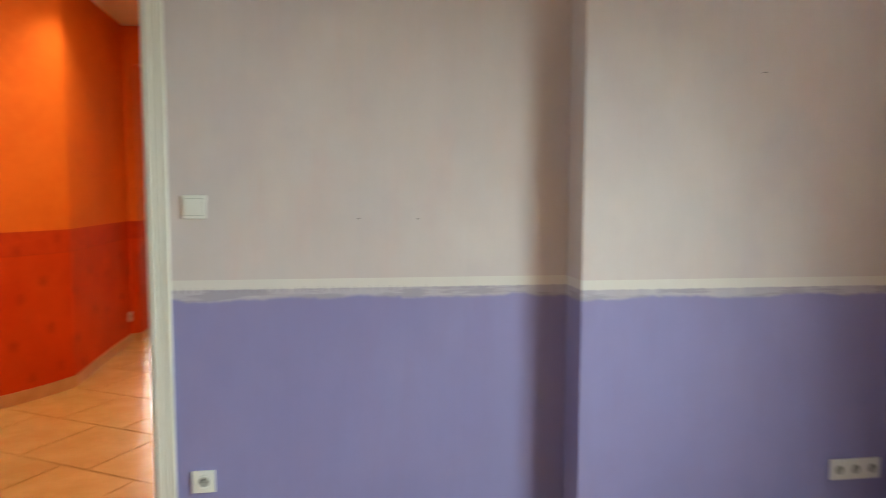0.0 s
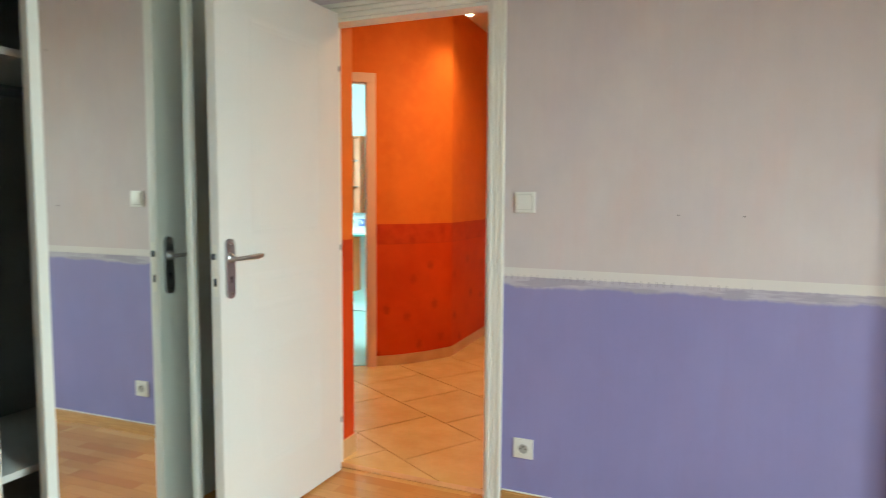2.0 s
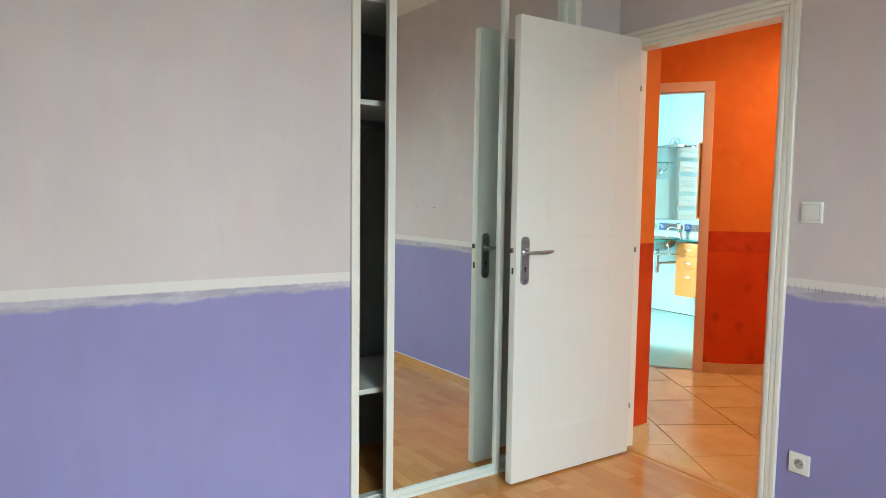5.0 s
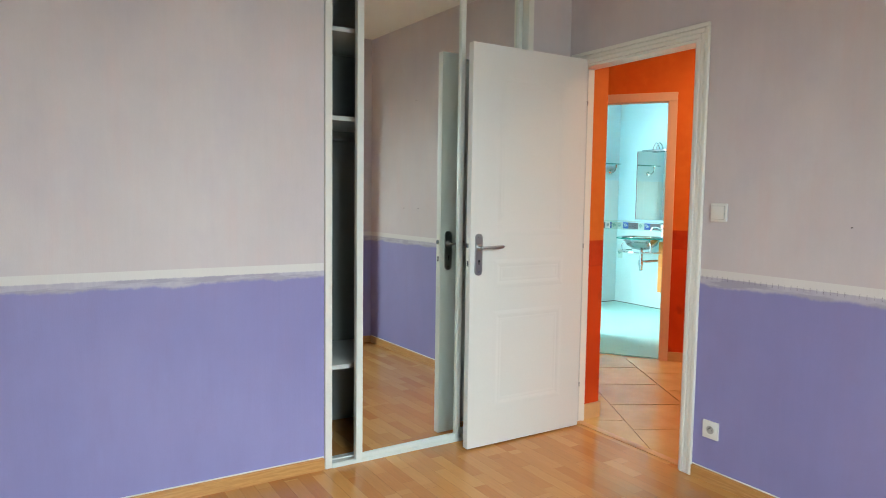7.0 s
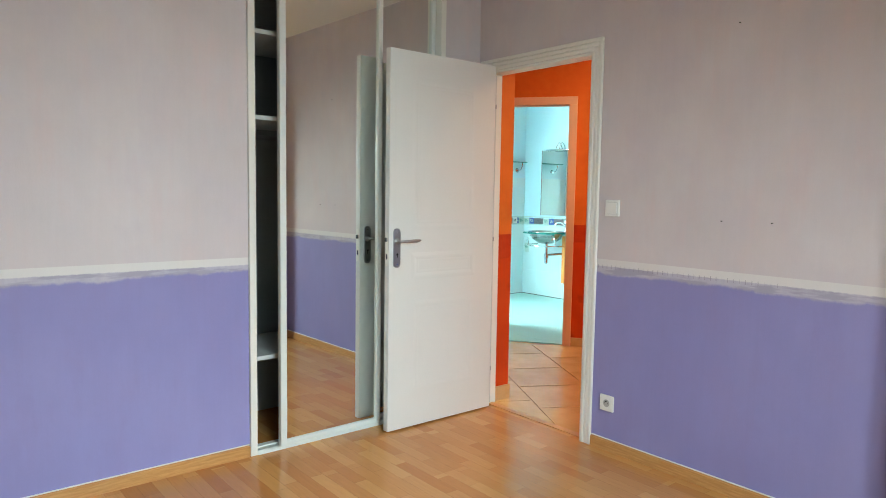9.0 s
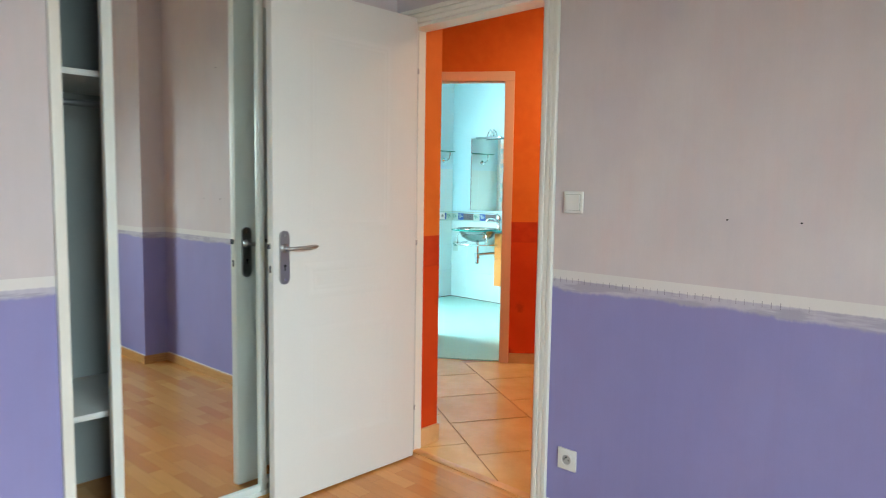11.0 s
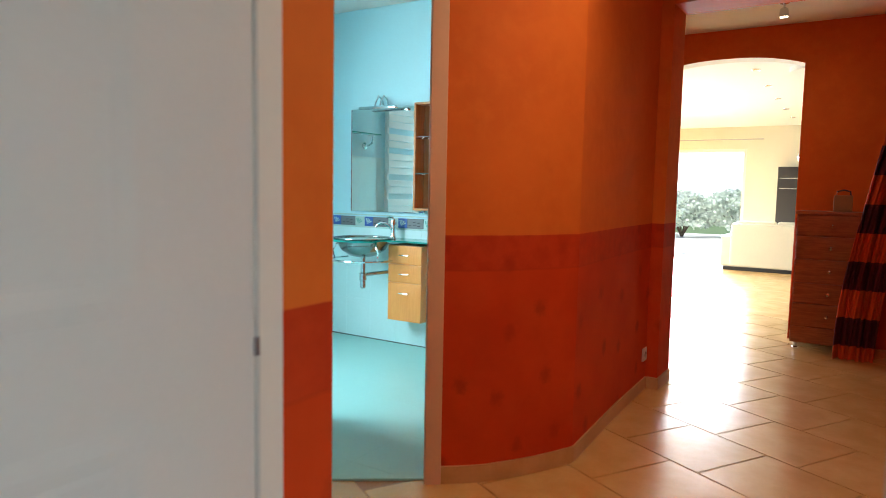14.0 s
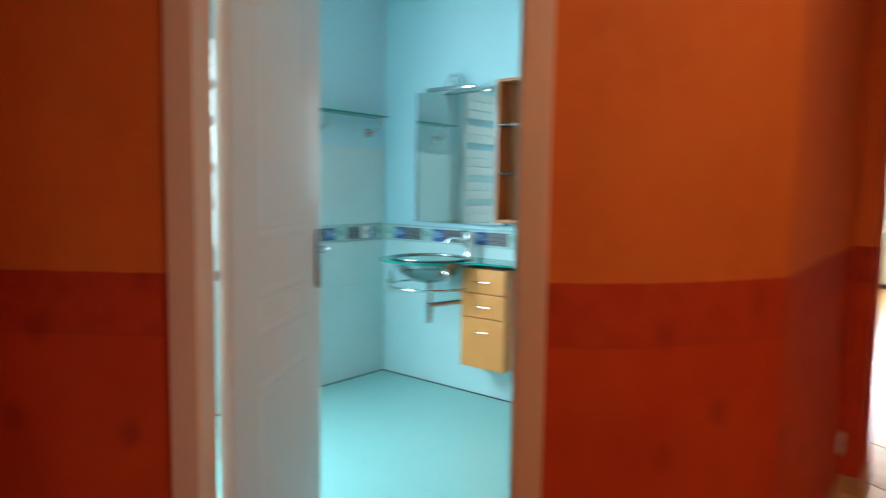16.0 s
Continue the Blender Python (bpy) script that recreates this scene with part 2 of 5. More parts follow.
def hall_paint():
    """Sponged orange above a rust-red dado with dim stamped blots."""
    mt, nt, b = shader("hall_wall_paint")
    sep = nt.nodes.new("ShaderNodeSeparateXYZ")
    nt.links.new(nt.nodes.new("ShaderNodeNewGeometry").outputs["Position"], sep.inputs[0])
    z = sep.outputs[2]
    cloud, sponge, fine = noise_node(nt, 3.1, detail=4), noise_node(nt, 14, detail=4, rough=0.6), noise_node(nt, 160)
    wob = math_node(nt, "MULTIPLY_ADD", sponge, 0.004, -0.002)
    up = step_node(nt, math_node(nt, "ADD", z, wob), 1.047, 1.052)
    strip = step_node(nt, math_node(nt, "ADD", z, wob), 0.90, 0.906)
    high = mix_node(nt, step_node(nt, cloud, 0.32, 0.7), (0.686, 0.147, 0.019), (0.732, 0.168, 0.023))
    high = mix_node(nt, math_node(nt, "MULTIPLY", step_node(nt, sponge, 0.35, 0.8), 0.6), high, (0.763, 0.190, 0.028))
    low = mix_node(nt, step_node(nt, cloud, 0.3, 0.7), (0.560, 0.048, 0.006), (0.640, 0.068, 0.009))
    rim = mix_node(nt, step_node(nt, sponge, 0.3, 0.7), (0.500, 0.042, 0.007), (0.570, 0.055, 0.010))
    # stamped blots, spaced along the wall
    along = math_node(nt, "ADD", math_node(nt, "MULTIPLY", sep.outputs[0], 0.75), sep.outputs[1])
    flat = nt.nodes.new("ShaderNodeCombineXYZ")
    nt.links.new(along, flat.inputs[0])
    nt.links.new(z, flat.inputs[1])
    vor = nt.nodes.new("ShaderNodeTexVoronoi")
    vor.voronoi_dimensions = "2D"
    vor.inputs["Scale"].default_value, vor.inputs["Randomness"].default_value = 3.3, 0.6
    nt.links.new(flat.outputs[0], vor.inputs["Vector"])
    ragged = math_node(nt, "MULTIPLY_ADD", noise_node(nt, 45, detail=3), 0.16, vor.outputs["Distance"])
    blot = math_node(nt, "MULTIPLY", math_node(nt, "SUBTRACT", 1.0, step_node(nt, ragged, 0.11, 0.26)), math_node(nt, "MULTIPLY_ADD", cloud, 0.75, 0.0))
    low = mix_node(nt, blot, low, (0.235, 0.020, 0.006))
    line = math_node(nt, "MULTIPLY", step_node(nt, math_node(nt, "ADD", z, wob), 0.896, 0.900), math_node(nt, "SUBTRACT", 1.0, step_node(nt, math_node(nt, "ADD", z, wob), 0.904, 0.909)))
    rim = mix_node(nt, math_node(nt, "MULTIPLY", blot, 0.7), rim, (0.235, 0.020, 0.006))
    col = mix_node(nt, up, mix_node(nt, math_node(nt, "MULTIPLY", line, 0.18), mix_node(nt, strip, low, rim), (0.30, 0.03, 0.008)), high)
    nt.links.new(col, b.inputs["Base Color"])
    b.inputs["Roughness"].default_value = 0.68
    b.inputs["Specular IOR Level"].default_value = 0.22
    bump(nt, b, math_node(nt, "ADD", fine, sponge), 0.12, 0.002)
    return mt


def wood(name, dark, light, rough=0.35, coat=0.0, scale=(2, 30, 30), per_piece=0.25, coord="object"):
    mt, nt, b = shader(name)
    grain = noise_node(nt, 3.0, scale, 5, 0.6, coord)
    fine = noise_node(nt, 12.0, scale, 3, 0.6, coord)
    rnd = nt.nodes.new("ShaderNodeObjectInfo").outputs["Random"]
    col = mix_node(nt, step_node(nt, grain, 0.3, 0.72), dark, light)
    hs = node(nt, "ShaderNodeHueSaturation")
    nt.links.new(col, hs.inputs["Color"])
    tone = math_node(nt, "MULTIPLY", math_node(nt, "MULTIPLY_ADD", rnd, per_piece, 1 - per_piece / 2), math_node(nt, "MULTIPLY_ADD", fine, 0.14, 0.93))
    nt.links.new(tone, hs.inputs["Value"])
    nt.links.new(hs.outputs[0], b.inputs["Base Color"])
    nt.links.new(math_node(nt, "MULTIPLY_ADD", fine, 0.12, rough - 0.06), b.inputs["Roughness"])
    b.inputs["Coat Weight"].default_value, b.inputs["Coat Roughness"].default_value = coat, 0.15
    bump(nt, b, fine, 0.05, 0.001)
    return mt


def laminate():
    """Three-strip beech laminate: staves of differing tone within each plank."""
    mt, nt, b = shader("laminate_floor")
    tex = nt.nodes.new("ShaderNodeTexCoord").outputs["Object"]
    rnd = nt.nodes.new("ShaderNodeObjectInfo").outputs["Random"]
    off = nt.nodes.new("ShaderNodeVectorMath")
    off.operation = "ADD"
    comb = nt.nodes.new("ShaderNodeCombineXYZ")
    nt.links.new(math_node(nt, "MULTIPLY", rnd, 7.3), comb.inputs[0])
    nt.links.new(tex, off.inputs[0])
    nt.links.new(comb.outputs[0], off.inputs[1])
    br = nt.nodes.new("ShaderNodeTexBrick")
    br.offset, br.offset_frequency = 0.37, 2
    br.inputs["Scale"].default_value = 1.0
    br.inputs["Brick Width"].default_value, br.inputs["Row Height"].default_value = 0.38, 0.0643
    br.inputs["Mortar Size"].default_value = 0.0006
    br.inputs["Color1"].default_value, br.inputs["Color2"].default_value = (0.50, 0.200, 0.055, 1), (0.62, 0.315, 0.100, 1)
    br.inputs["Mortar"].default_value = (0.36, 0.16, 0.05, 1)
    nt.links.new(off.outputs[0], br.inputs["Vector"])
    grain = noise_node(nt, 4.0, (2, 26, 26), 5, 0.6, "object")
    hs = node(nt, "ShaderNodeHueSaturation")
    nt.links.new(br.outputs["Color"], hs.inputs["Color"])
    nt.links.new(math_node(nt, "MULTIPLY", math_node(nt, "MULTIPLY_ADD", grain, 0.30, 0.85), math_node(nt, "MULTIPLY_ADD", rnd, 0.10, 0.95)), hs.inputs["Value"])
    nt.links.new(hs.outputs[0], b.inputs["Base Color"])
    nt.links.new(math_node(nt, "MULTIPLY_ADD", grain, 0.08, 0.20), b.inputs["Roughness"])
    bump(nt, b, grain, 0.03, 0.001)
    return mt


def tile_mat(name, a, b_, rough, per_piece=0.16, blotch=5.0, gloss=0.5, relief=0.12, patchy=0.22):
    mt, nt, b = shader(name)
    rnd = nt.nodes.new("ShaderNodeObjectInfo").outputs["Random"]
    blo, fine = noise_node(nt, blotch, detail=5, rough=0.62), noise_node(nt, 60)
    col = mix_node(nt, step_node(nt, blo, 0.3, 0.72), a, b_)
    hs = node(nt, "ShaderNodeHueSaturation")
    nt.links.new(col, hs.inputs["Color"])
    nt.links.new(math_node(nt, "MULTIPLY", math_node(nt, "MULTIPLY_ADD", rnd, per_piece, 1 - per_piece / 2), math_node(nt, "MULTIPLY_ADD", fine, 0.08, 0.96)), hs.inputs["Value"])
    nt.links.new(hs.outputs[0], b.inputs["Base Color"])
    nt.links.new(math_node(nt, "MULTIPLY_ADD", blo, patchy, rough - patchy * 0.45), b.inputs["Roughness"])
    b.inputs["Specular IOR Level"].default_value = gloss
    bump(nt, b, math_node(nt, "MULTIPLY_ADD", noise_node(nt, 3.5, detail=2), 2.0, blo), relief, 0.004)
    return mt


def glass(name, colour=(0.9, 0.97, 0.95), rough=0.0):
    mt, nt, b = shader(name)
    b.inputs["Base Color"].default_value = (*colour, 1)
    b.inputs["Transmission Weight"].default_value, b.inputs["Roughness"].default_value, b.inputs["IOR"].default_value = 1.0, rough, 1.45
    return mt


def glow(name, colour, strength):
    mt, nt, b = shader(name)
    b.inputs["Base Color"].default_value = (0.02, 0.02, 0.02, 1)
    b.inputs["Emission Color"].default_value, b.inputs["Emission Strength"].default_value = (*colour, 1), strength
    return mt


def mirror_mat():
    mt, nt, b = shader("mirror_glass")
    b.inputs["Base Color"].default_value = (0.86, 0.90, 0.87, 1)
    b.inputs["Metallic"].default_value, b.inputs["Roughness"].default_value = 1.0, 0.012
    return mt


PAINT, HALL = bedroom_paint(), hall_paint()
CEILING = plain("ceiling_white", (0.80, 0.79, 0.76), 0.8, vary=0.05, grain=90)
HALL_CEILING = plain("hall_ceiling", (0.80, 0.77, 0.71), 0.75, vary=0.05)
WHITE_TRIM = plain("white_gloss_trim", (0.80, 0.79, 0.74), 0.35, vary=0.05, rise=0.02)
DOOR_WHITE = plain("door_white", (0.73, 0.735, 0.725), 0.48, vary=0.05, grain=140, rise=0.04)
PEACH = plain("peach_trim", (0.80, 0.52, 0.36), 0.5, vary=0.07)
ALU = plain("lacquered_profile", (0.72, 0.76, 0.74), 0.3, 0.0, vary=0.04, rise=0.0)
MIRROR = mirror_mat()
CLOSET = plain("closet_grey", (0.36, 0.40, 0.40), 0.6)
SHELF = plain("shelf_white", (0.62, 0.63, 0.62), 0.5)
STEEL = plain("brushed_steel", (0.40, 0.405, 0.42), 0.34, 1.0, vary=0.06, rise=0.02)
CHROME = plain("chrome", (0.66, 0.69, 0.71), 0.08, 1.0, vary=0.02, rise=0.0)
SATIN = plain("satin_chrome", (0.55, 0.60, 0.62), 0.22, 1.0, vary=0.03, rise=0.0)
BOWL = plain("dark_steel", (0.34, 0.37, 0.37), 0.22, 1.0, vary=0.05, rise=0.0)
PLASTIC = plain("white_plastic", (0.80, 0.80, 0.78), 0.35, vary=0.03, rise=0.0)
HOLE = plain("dark_hole", (0.02, 0.02, 0.02), 0.7)
PLANK = laminate()
BASEWOOD = wood("beech_baseboard", (0.50, 0.23, 0.075), (0.62, 0.33, 0.12), 0.34, coord="position", scale=(3, 3, 40), per_piece=0.0)
TERRA = tile_mat("hall_tile", (0.68, 0.42, 0.155), (0.75, 0.487, 0.205), 0.21, 0.10, gloss=1.0, relief=0.28)
GROUT = plain("tile_joint", (0.36, 0.205, 0.09), 0.9, vary=0.3)
PLINTH = tile_mat("tile_plinth", (0.58, 0.33, 0.14), (0.68, 0.42, 0.20), 0.4)
BATH_FLOOR = tile_mat("bath_floor_tile", (0.33, 0.65, 0.63), (0.35, 0.67, 0.65), 0.34, 0.02, 1.5, relief=0.03, patchy=0.06)
BATH_GROUT = plain("bath_joint", (0.40, 0.70, 0.68), 0.6)
BATH_PAINT = plain("bath_blue_paint", (0.49, 0.77, 0.84), 0.6, vary=0.06)
BATH_TILE = tile_mat("bath_wall_tile", (0.60, 0.80, 0.81), (0.63, 0.82, 0.83), 0.26, 0.01, relief=0.02, patchy=0.03)
BEECH = wood("beech_veneer", (0.80, 0.295, 0.068), (0.86, 0.335, 0.086), 0.35, per_piece=0.06, scale=(22, 22, 2))
CHERRY = wood("cherry_veneer", (0.30, 0.085, 0.028), (0.43, 0.135, 0.045), 0.35, per_piece=0.08, scale=(3, 30, 30))
GREEN_GLASS = plain("green_glass", (0.03, 0.44, 0.38), 0.10, vary=0.03, rise=0.0)
GREEN_GLASS.node_tree.nodes["Principled BSDF"].inputs["Transmission Weight"].default_value = 0.4
CLEAR = glass("clear_glass", (0.96, 0.99, 0.98))
CREAM = plain("cream_wall", (0.70, 0.665, 0.55), 0.7)
SOFA_MAT = plain("cream_leather", (0.60, 0.55, 0.43), 0.45, vary=0.08, grain=40, rise=0.1)
BLACKWOOD = plain("black_lacquer", (0.022, 0.018, 0.018), 0.35)

# ---- plan (metres) ----
NY, WX, EX, SY = 2.473, -1.215, 2.46, -2.1
NB = 2.562                      # hall side of the bedroom's north wall
CEIL, HCEIL = 2.62, 2.69
DX0, DX1, DTOP = -1.127, -0.360, 2.022      # bedroom doorway, clear of its lining
HX = -1.53                      # hall's west wall
RB, LB = Vector((-1.85, 4.175)), Vector((-2.553, 3.668))      # outer edges of the bathroom door's trim
DD = (RB - LB).normalized()
DN = Vector((-DD.y, DD.x))      # into the bathroom
BX, BY = -4.29, 6.12           # bathroom's west and north walls
AY = 8.33                       # wall with the arch
LY = 15.6                       # far wall of the living room


# ---- bedroom ----
def bedroom_shell():
    bm = bmesh.new()
    face_box(bm, WX - 0.1, DX0, NY, NB, 0, CEIL + 0.1)
    face_box(bm, DX1, EX, NY, NB, 0, CEIL + 0.1)
    face_box(bm, DX0, DX1, NY, NB, DTOP, CEIL + 0.1)
    two_sided(bm, lambda n, c: n.y > 0.5)
    structure("wall_north", bm, [PAINT, HALL], "lavender and greyed pink papered wall with brushed white band")
    bm = bmesh.new()
    face_box(bm, 1.147, EX, 2.305, NY - 0.001, 0, CEIL)
    structure("wall_north_projection", bm, PAINT, "boxed-out part of the lavender and pink wall")
    bm = bmesh.new()
    face_box(bm, WX - 0.1, WX, SY, 1.002, 0, CEIL)
    face_box(bm, WX - 0.1, WX, 2.198, NY, 0, CEIL)
    structure("wall_west", bm, PAINT, "lavender and greyed pink papered wall beside the closet")
    bm = bmesh.new()
    face_box(bm, WX - 0.1, EX + 0.42, SY - 0.12, SY, 0, CEIL)
    structure("wall_south", bm, PAINT, "lavender and greyed pink papered wall")
    bm = bmesh.new()
    wy0, wy1, wz0, wz1 = WIN
    face_box(bm, EX, EX + 0.42, SY, wy0, 0, CEIL)
    face_box(bm, EX, EX + 0.42, wy1, NB, 0, CEIL)
    face_box(bm, EX, EX + 0.42, wy0, wy1, 0, wz0)
    face_box(bm, EX, EX + 0.42, wy0, wy1, wz1, CEIL)
    structure("wall_east", bm, PAINT, "lavender and greyed pink papered window wall")
    bm = bmesh.new()
    face_box(bm, WX - 0.8, EX + 0.42, SY - 0.12, NY, CEIL, CEIL + 0.1)
    structure("ceiling", bm, CEILING, "plain white plaster ceiling")
    # window frame
    win = thing("window_1", "white casement window with two sashes", "window", m=pose(EX + 0.34, 0, 0))
    win["kind"] = "structure"
    bm = bmesh.new()
    for a, b_ in ((wy0, wy0 + 0.05), (wy1 - 0.05, wy1), ((wy0 + wy1) / 2 - 0.05, (wy0 + wy1) / 2 + 0.05)):
        soft_box(bm, -0.03, 0.03, a, b_, wz0 + 0.05, wz1 - 0.05, 0.004)
    soft_box(bm, -0.03, 0.03, wy0, wy1, wz0, wz0 + 0.05, 0.004)
    soft_box(bm, -0.03, 0.03, wy0, wy1, wz1 - 0.05, wz1, 0.004)
    part("window_frame", bm, WHITE_TRIM, win)
    # skirting
    bm = bmesh.new()
    for x0, x1, y0, y1 in ((-0.294, 1.147, NY - 0.013, NY), (1.134, 1.147, 2.292, NY - 0.013), (1.147, EX, 2.292, 2.305), (WX, WX + 0.013, SY, 1.0),
                           (WX, WX + 0.013, 2.2, NY), (WX, EX, SY, SY + 0.013), (EX - 0.013, EX, SY + 0.013, 2.292)):
        face_box(bm, x0, x1, y0, y1, 0, 0.058)
    bmesh.ops.bevel(bm, geom=[e for e in bm.edges if all(v.co.z > 0.05 for v in e.verts)], offset=0.005, segments=2, affect="EDGES")
    structure("baseboard", bm, BASEWOOD, "low beech baseboard along the bedroom walls")
    bm = bmesh.new()
    for x0, x1, y0, y1 in ((-0.294, 1.134, NY - 0.006, NY), (1.147, EX, 2.299, 2.305), (WX, WX + 0.006, SY, 1.0)):
        face_box(bm, x0, x1, y0, y1, 0.058, 0.062)
    structure("trim", bm, WHITE_TRIM, "thin white sealant line above the baseboard")


def door_trim(name, width, top, depth, mat, label, face_w=0.058, reeds=3, both=True):
    """Lining and moulded trim of a doorway: local x along the wall, y through it (front at 0, back at depth)."""
    root = thing(name, label, "door frame")
    root["kind"] = "structure"
    w2 = width / 2
    bm = bmesh.new()
    face_box(bm, -w2 + 0.001, -w2 + 0.012, -0.004, depth + 0.004, 0, top - 0.001)
    face_box(bm, w2 - 0.012, w2 - 0.001, -0.004, depth + 0.004, 0, top - 0.001)
    face_box(bm, -w2 + 0.012, w2 - 0.012, -0.004, depth + 0.004, top - 0.014, top - 0.001)
    part("lining", bm, mat, root)
    for side, y0 in (("front", -0.016), ("back", depth)):
        bm = bmesh.new()
        for k in range(reeds):
            a, b_ = k * face_w / reeds - (0.010 if reeds == 1 else 0.0), (k + 1) * face_w / reeds - 0.0008
            t = 0.017 - 0.002 * (k % 2)
            y = y0 if side == "back" else y0 + 0.016 - t
            rr = 0.0035 if reeds == 1 else 0.0072
            if side == "front" or both:
                soft_box(bm, -w2 - b_, -w2 - a, y, y + t, 0, top + a, rr, seg=3)
            soft_box(bm, w2 + a, w2 + b_, y, y + t, 0, top + a, rr, seg=3)
            soft_box(bm, -w2 - (b_ if side == "front" or both else 0), w2 + b_, y, y + t, top + a, top + b_, rr, seg=3)
        part("trim_" + side, bm, mat, root)
    return root


def door_leaf(name, label, w, h, handle_side=True):
    """Moulded white door: local x from the hinge (0) to the lock (w), thickness in y (-0.04 to 0), front face at y = 0."""
    root = thing(name, label, "door")
    bm = bmesh.new()
    soft_box(bm, 0, w, -0.04, 0, 0, h, 0.004)
    part("leaf", bm, DOOR_WHITE, root)
    for z0, z1 in ((1.085, 1.905), (0.815, 0.965), (0.19, 0.700)):
        for sgn in (1, -1):
            bm = bmesh.new()
            rings = []
            for inset, up in ((0, 0.0002), (0.012, 0.0013), (0.020, 0.0019), (0.028, 0.0015), (0.038, 0.0004), (0.046, 0.0007), (0.056, 0.0002)):
                yy = up if sgn > 0 else -0.04 - up
                rings.append([bm.verts.new(c) for c in ((0.14 + inset, yy, z0 + inset), (w - 0.145 - inset, yy, z0 + inset), (w - 0.145 - inset, yy, z1 - inset), (0.14 + inset, yy, z1 - inset))])
            for r0, r1 in zip(rings, rings[1:]):
                for k in range(4):
                    bm.faces.new((r0[k], r0[(k + 1) % 4], r1[(k + 1) % 4], r1[k]))
            part("moulding", bm, DOOR_WHITE, root, smooth=False)
    for sgn, dark in ((1, False), (-1, True)):
        def at(x, y, z):
            return Vector((w - x, y if sgn > 0 else -0.04 - y, z))
        bm = bmesh.new()
        outline = [(0.021 * math.cos(a), 0.084 + 0.021 * math.sin(a)) for a in np.linspace(0, math.pi, 9)] + [(0.021 * math.cos(a), -0.084 + 0.021 * math.sin(a)) for a in np.linspace(math.pi, 2 * math.pi, 9)]
        prism(bm, outline, 0.0, 0.009, Matrix.Translation(at(0.047, 0, 0.994)) @ Matrix.Rotation(radians(90 if sgn < 0 else -90), 4, "X") @ Matrix.Diagonal((1, -1 if sgn > 0 else 1, 1, 1)))
        bmesh.ops.bevel(bm, geom=[e for e in bm.edges if e.calc_face_angle(0) > 1.2 and e.calc_length() < 0.25], offset=0.002, segments=2, affect="EDGES")
        plate = part("handle_plate", bm, STEEL, root, "brushed steel long handle plate")
        bm = bmesh.new()
        tube(bm, [at(0.047, 0.008, 1.030), at(0.047, 0.013, 1.030), at(0.047, 0.016, 1.030), at(0.047, 0.024, 1.030)], [0.019, 0.018, 0.013, 0.010], 18)
        tube(bm, [at(0.047, 0.020, 1.030), at(0.047, 0.040, 1.030), at(0.068, 0.047, 1.031), at(0.085, 0.050, 1.032), at(0.11, 0.050, 1.031), at(0.14, 0.049, 1.032), at(0.165, 0.046, 1.034), at(0.18, 0.042, 1.035)],
             [0.007, 0.007, 0.0072, 0.0075, 0.0088, 0.0102, 0.0085, 0.003], 12)
        part("lever", bm, STEEL, plate)
        bm = bmesh.new()
        tube(bm, [at(0.047, 0.0092, 0.962), at(0.047, 0.0096, 0.962)], 0.0055, 12)
        face_box(bm, w - 0.0495, w - 0.0445, *( (0.0092, 0.0098) if sgn > 0 else (-0.0498, -0.0492)), 0.944, 0.960)
        part("keyhole", bm, HOLE, plate, "dark keyhole")
        for z in (0.908, 1.080):
            bm = bmesh.new()
            tube(bm, [at(0.047, 0.009, z), at(0.047, 0.0105, z)], [0.005, 0.004], 10)
            part("screw", bm, CHROME, plate)
    bm = bmesh.new()
    soft_box(bm, w, w + 0.001, -0.031, -0.009, 0.90, 1.08, 0.0004)
    lock = part("lock_face", bm, WHITE_TRIM, root)
    bm = bmesh.new()
    soft_box(bm, w, w + 0.010, -0.028, -0.014, 1.028, 1.050, 0.002)
    part("latch", bm, BOWL, lock, "dark steel latch bolt")
    bm = bmesh.new()
    soft_box(bm, w, w + 0.0015, -0.026, -0.014, 0.935, 0.963, 0.0005)
    part("bolt_slot", bm, BOWL, lock)
    for z in (0.235, 1.02, 1.80):
        bm = bmesh.new()
        tube(bm, [(-0.004, 0.001, z - 0.012), (-0.004, 0.001, z + 0.012)], 0.004, 10)
        part("hinge", bm, STEEL, root)
    return root


def bedroom_door():
    fr = door_trim("door_1", DX1 - DX0, DTOP, NB - NY, WHITE_TRIM, "white moulded door frame with reeded trim", 0.066, 3, False)
    fr.matrix_basis = pose((DX0 + DX1) / 2, NY, 0)
    # added grey strips that draw the gap's shadow line on the lining
    for sx in (-1, 1):
        bm = bmesh.new()
        w2 = sx * ((DX1 - DX0) / 2 - 0.014)
        tube(bm, [(w2, 0.042, 0.01), (w2, 0.042, DTOP - 0.02)], 0.004, 8)
        part("gap_line", bm, SHELF, fr, "grey strip standing in for the shadow line beside the leaf")
    leaf = door_leaf("door_leaf", "white moulded panel door standing wide open", 0.752, 2.035)
    leaf.matrix_basis = pose(-1.060, 2.462, 0.009, 0, 0, -90)
    bm = bmesh.new()
    soft_box(bm, DX0 + 0.012, DX1 - 0.012, 2.50, 2.545, -0.002, 0.005, 0.002)
    structure("threshold", bm, BASEWOOD, "narrow wooden threshold strip in the bedroom doorway")


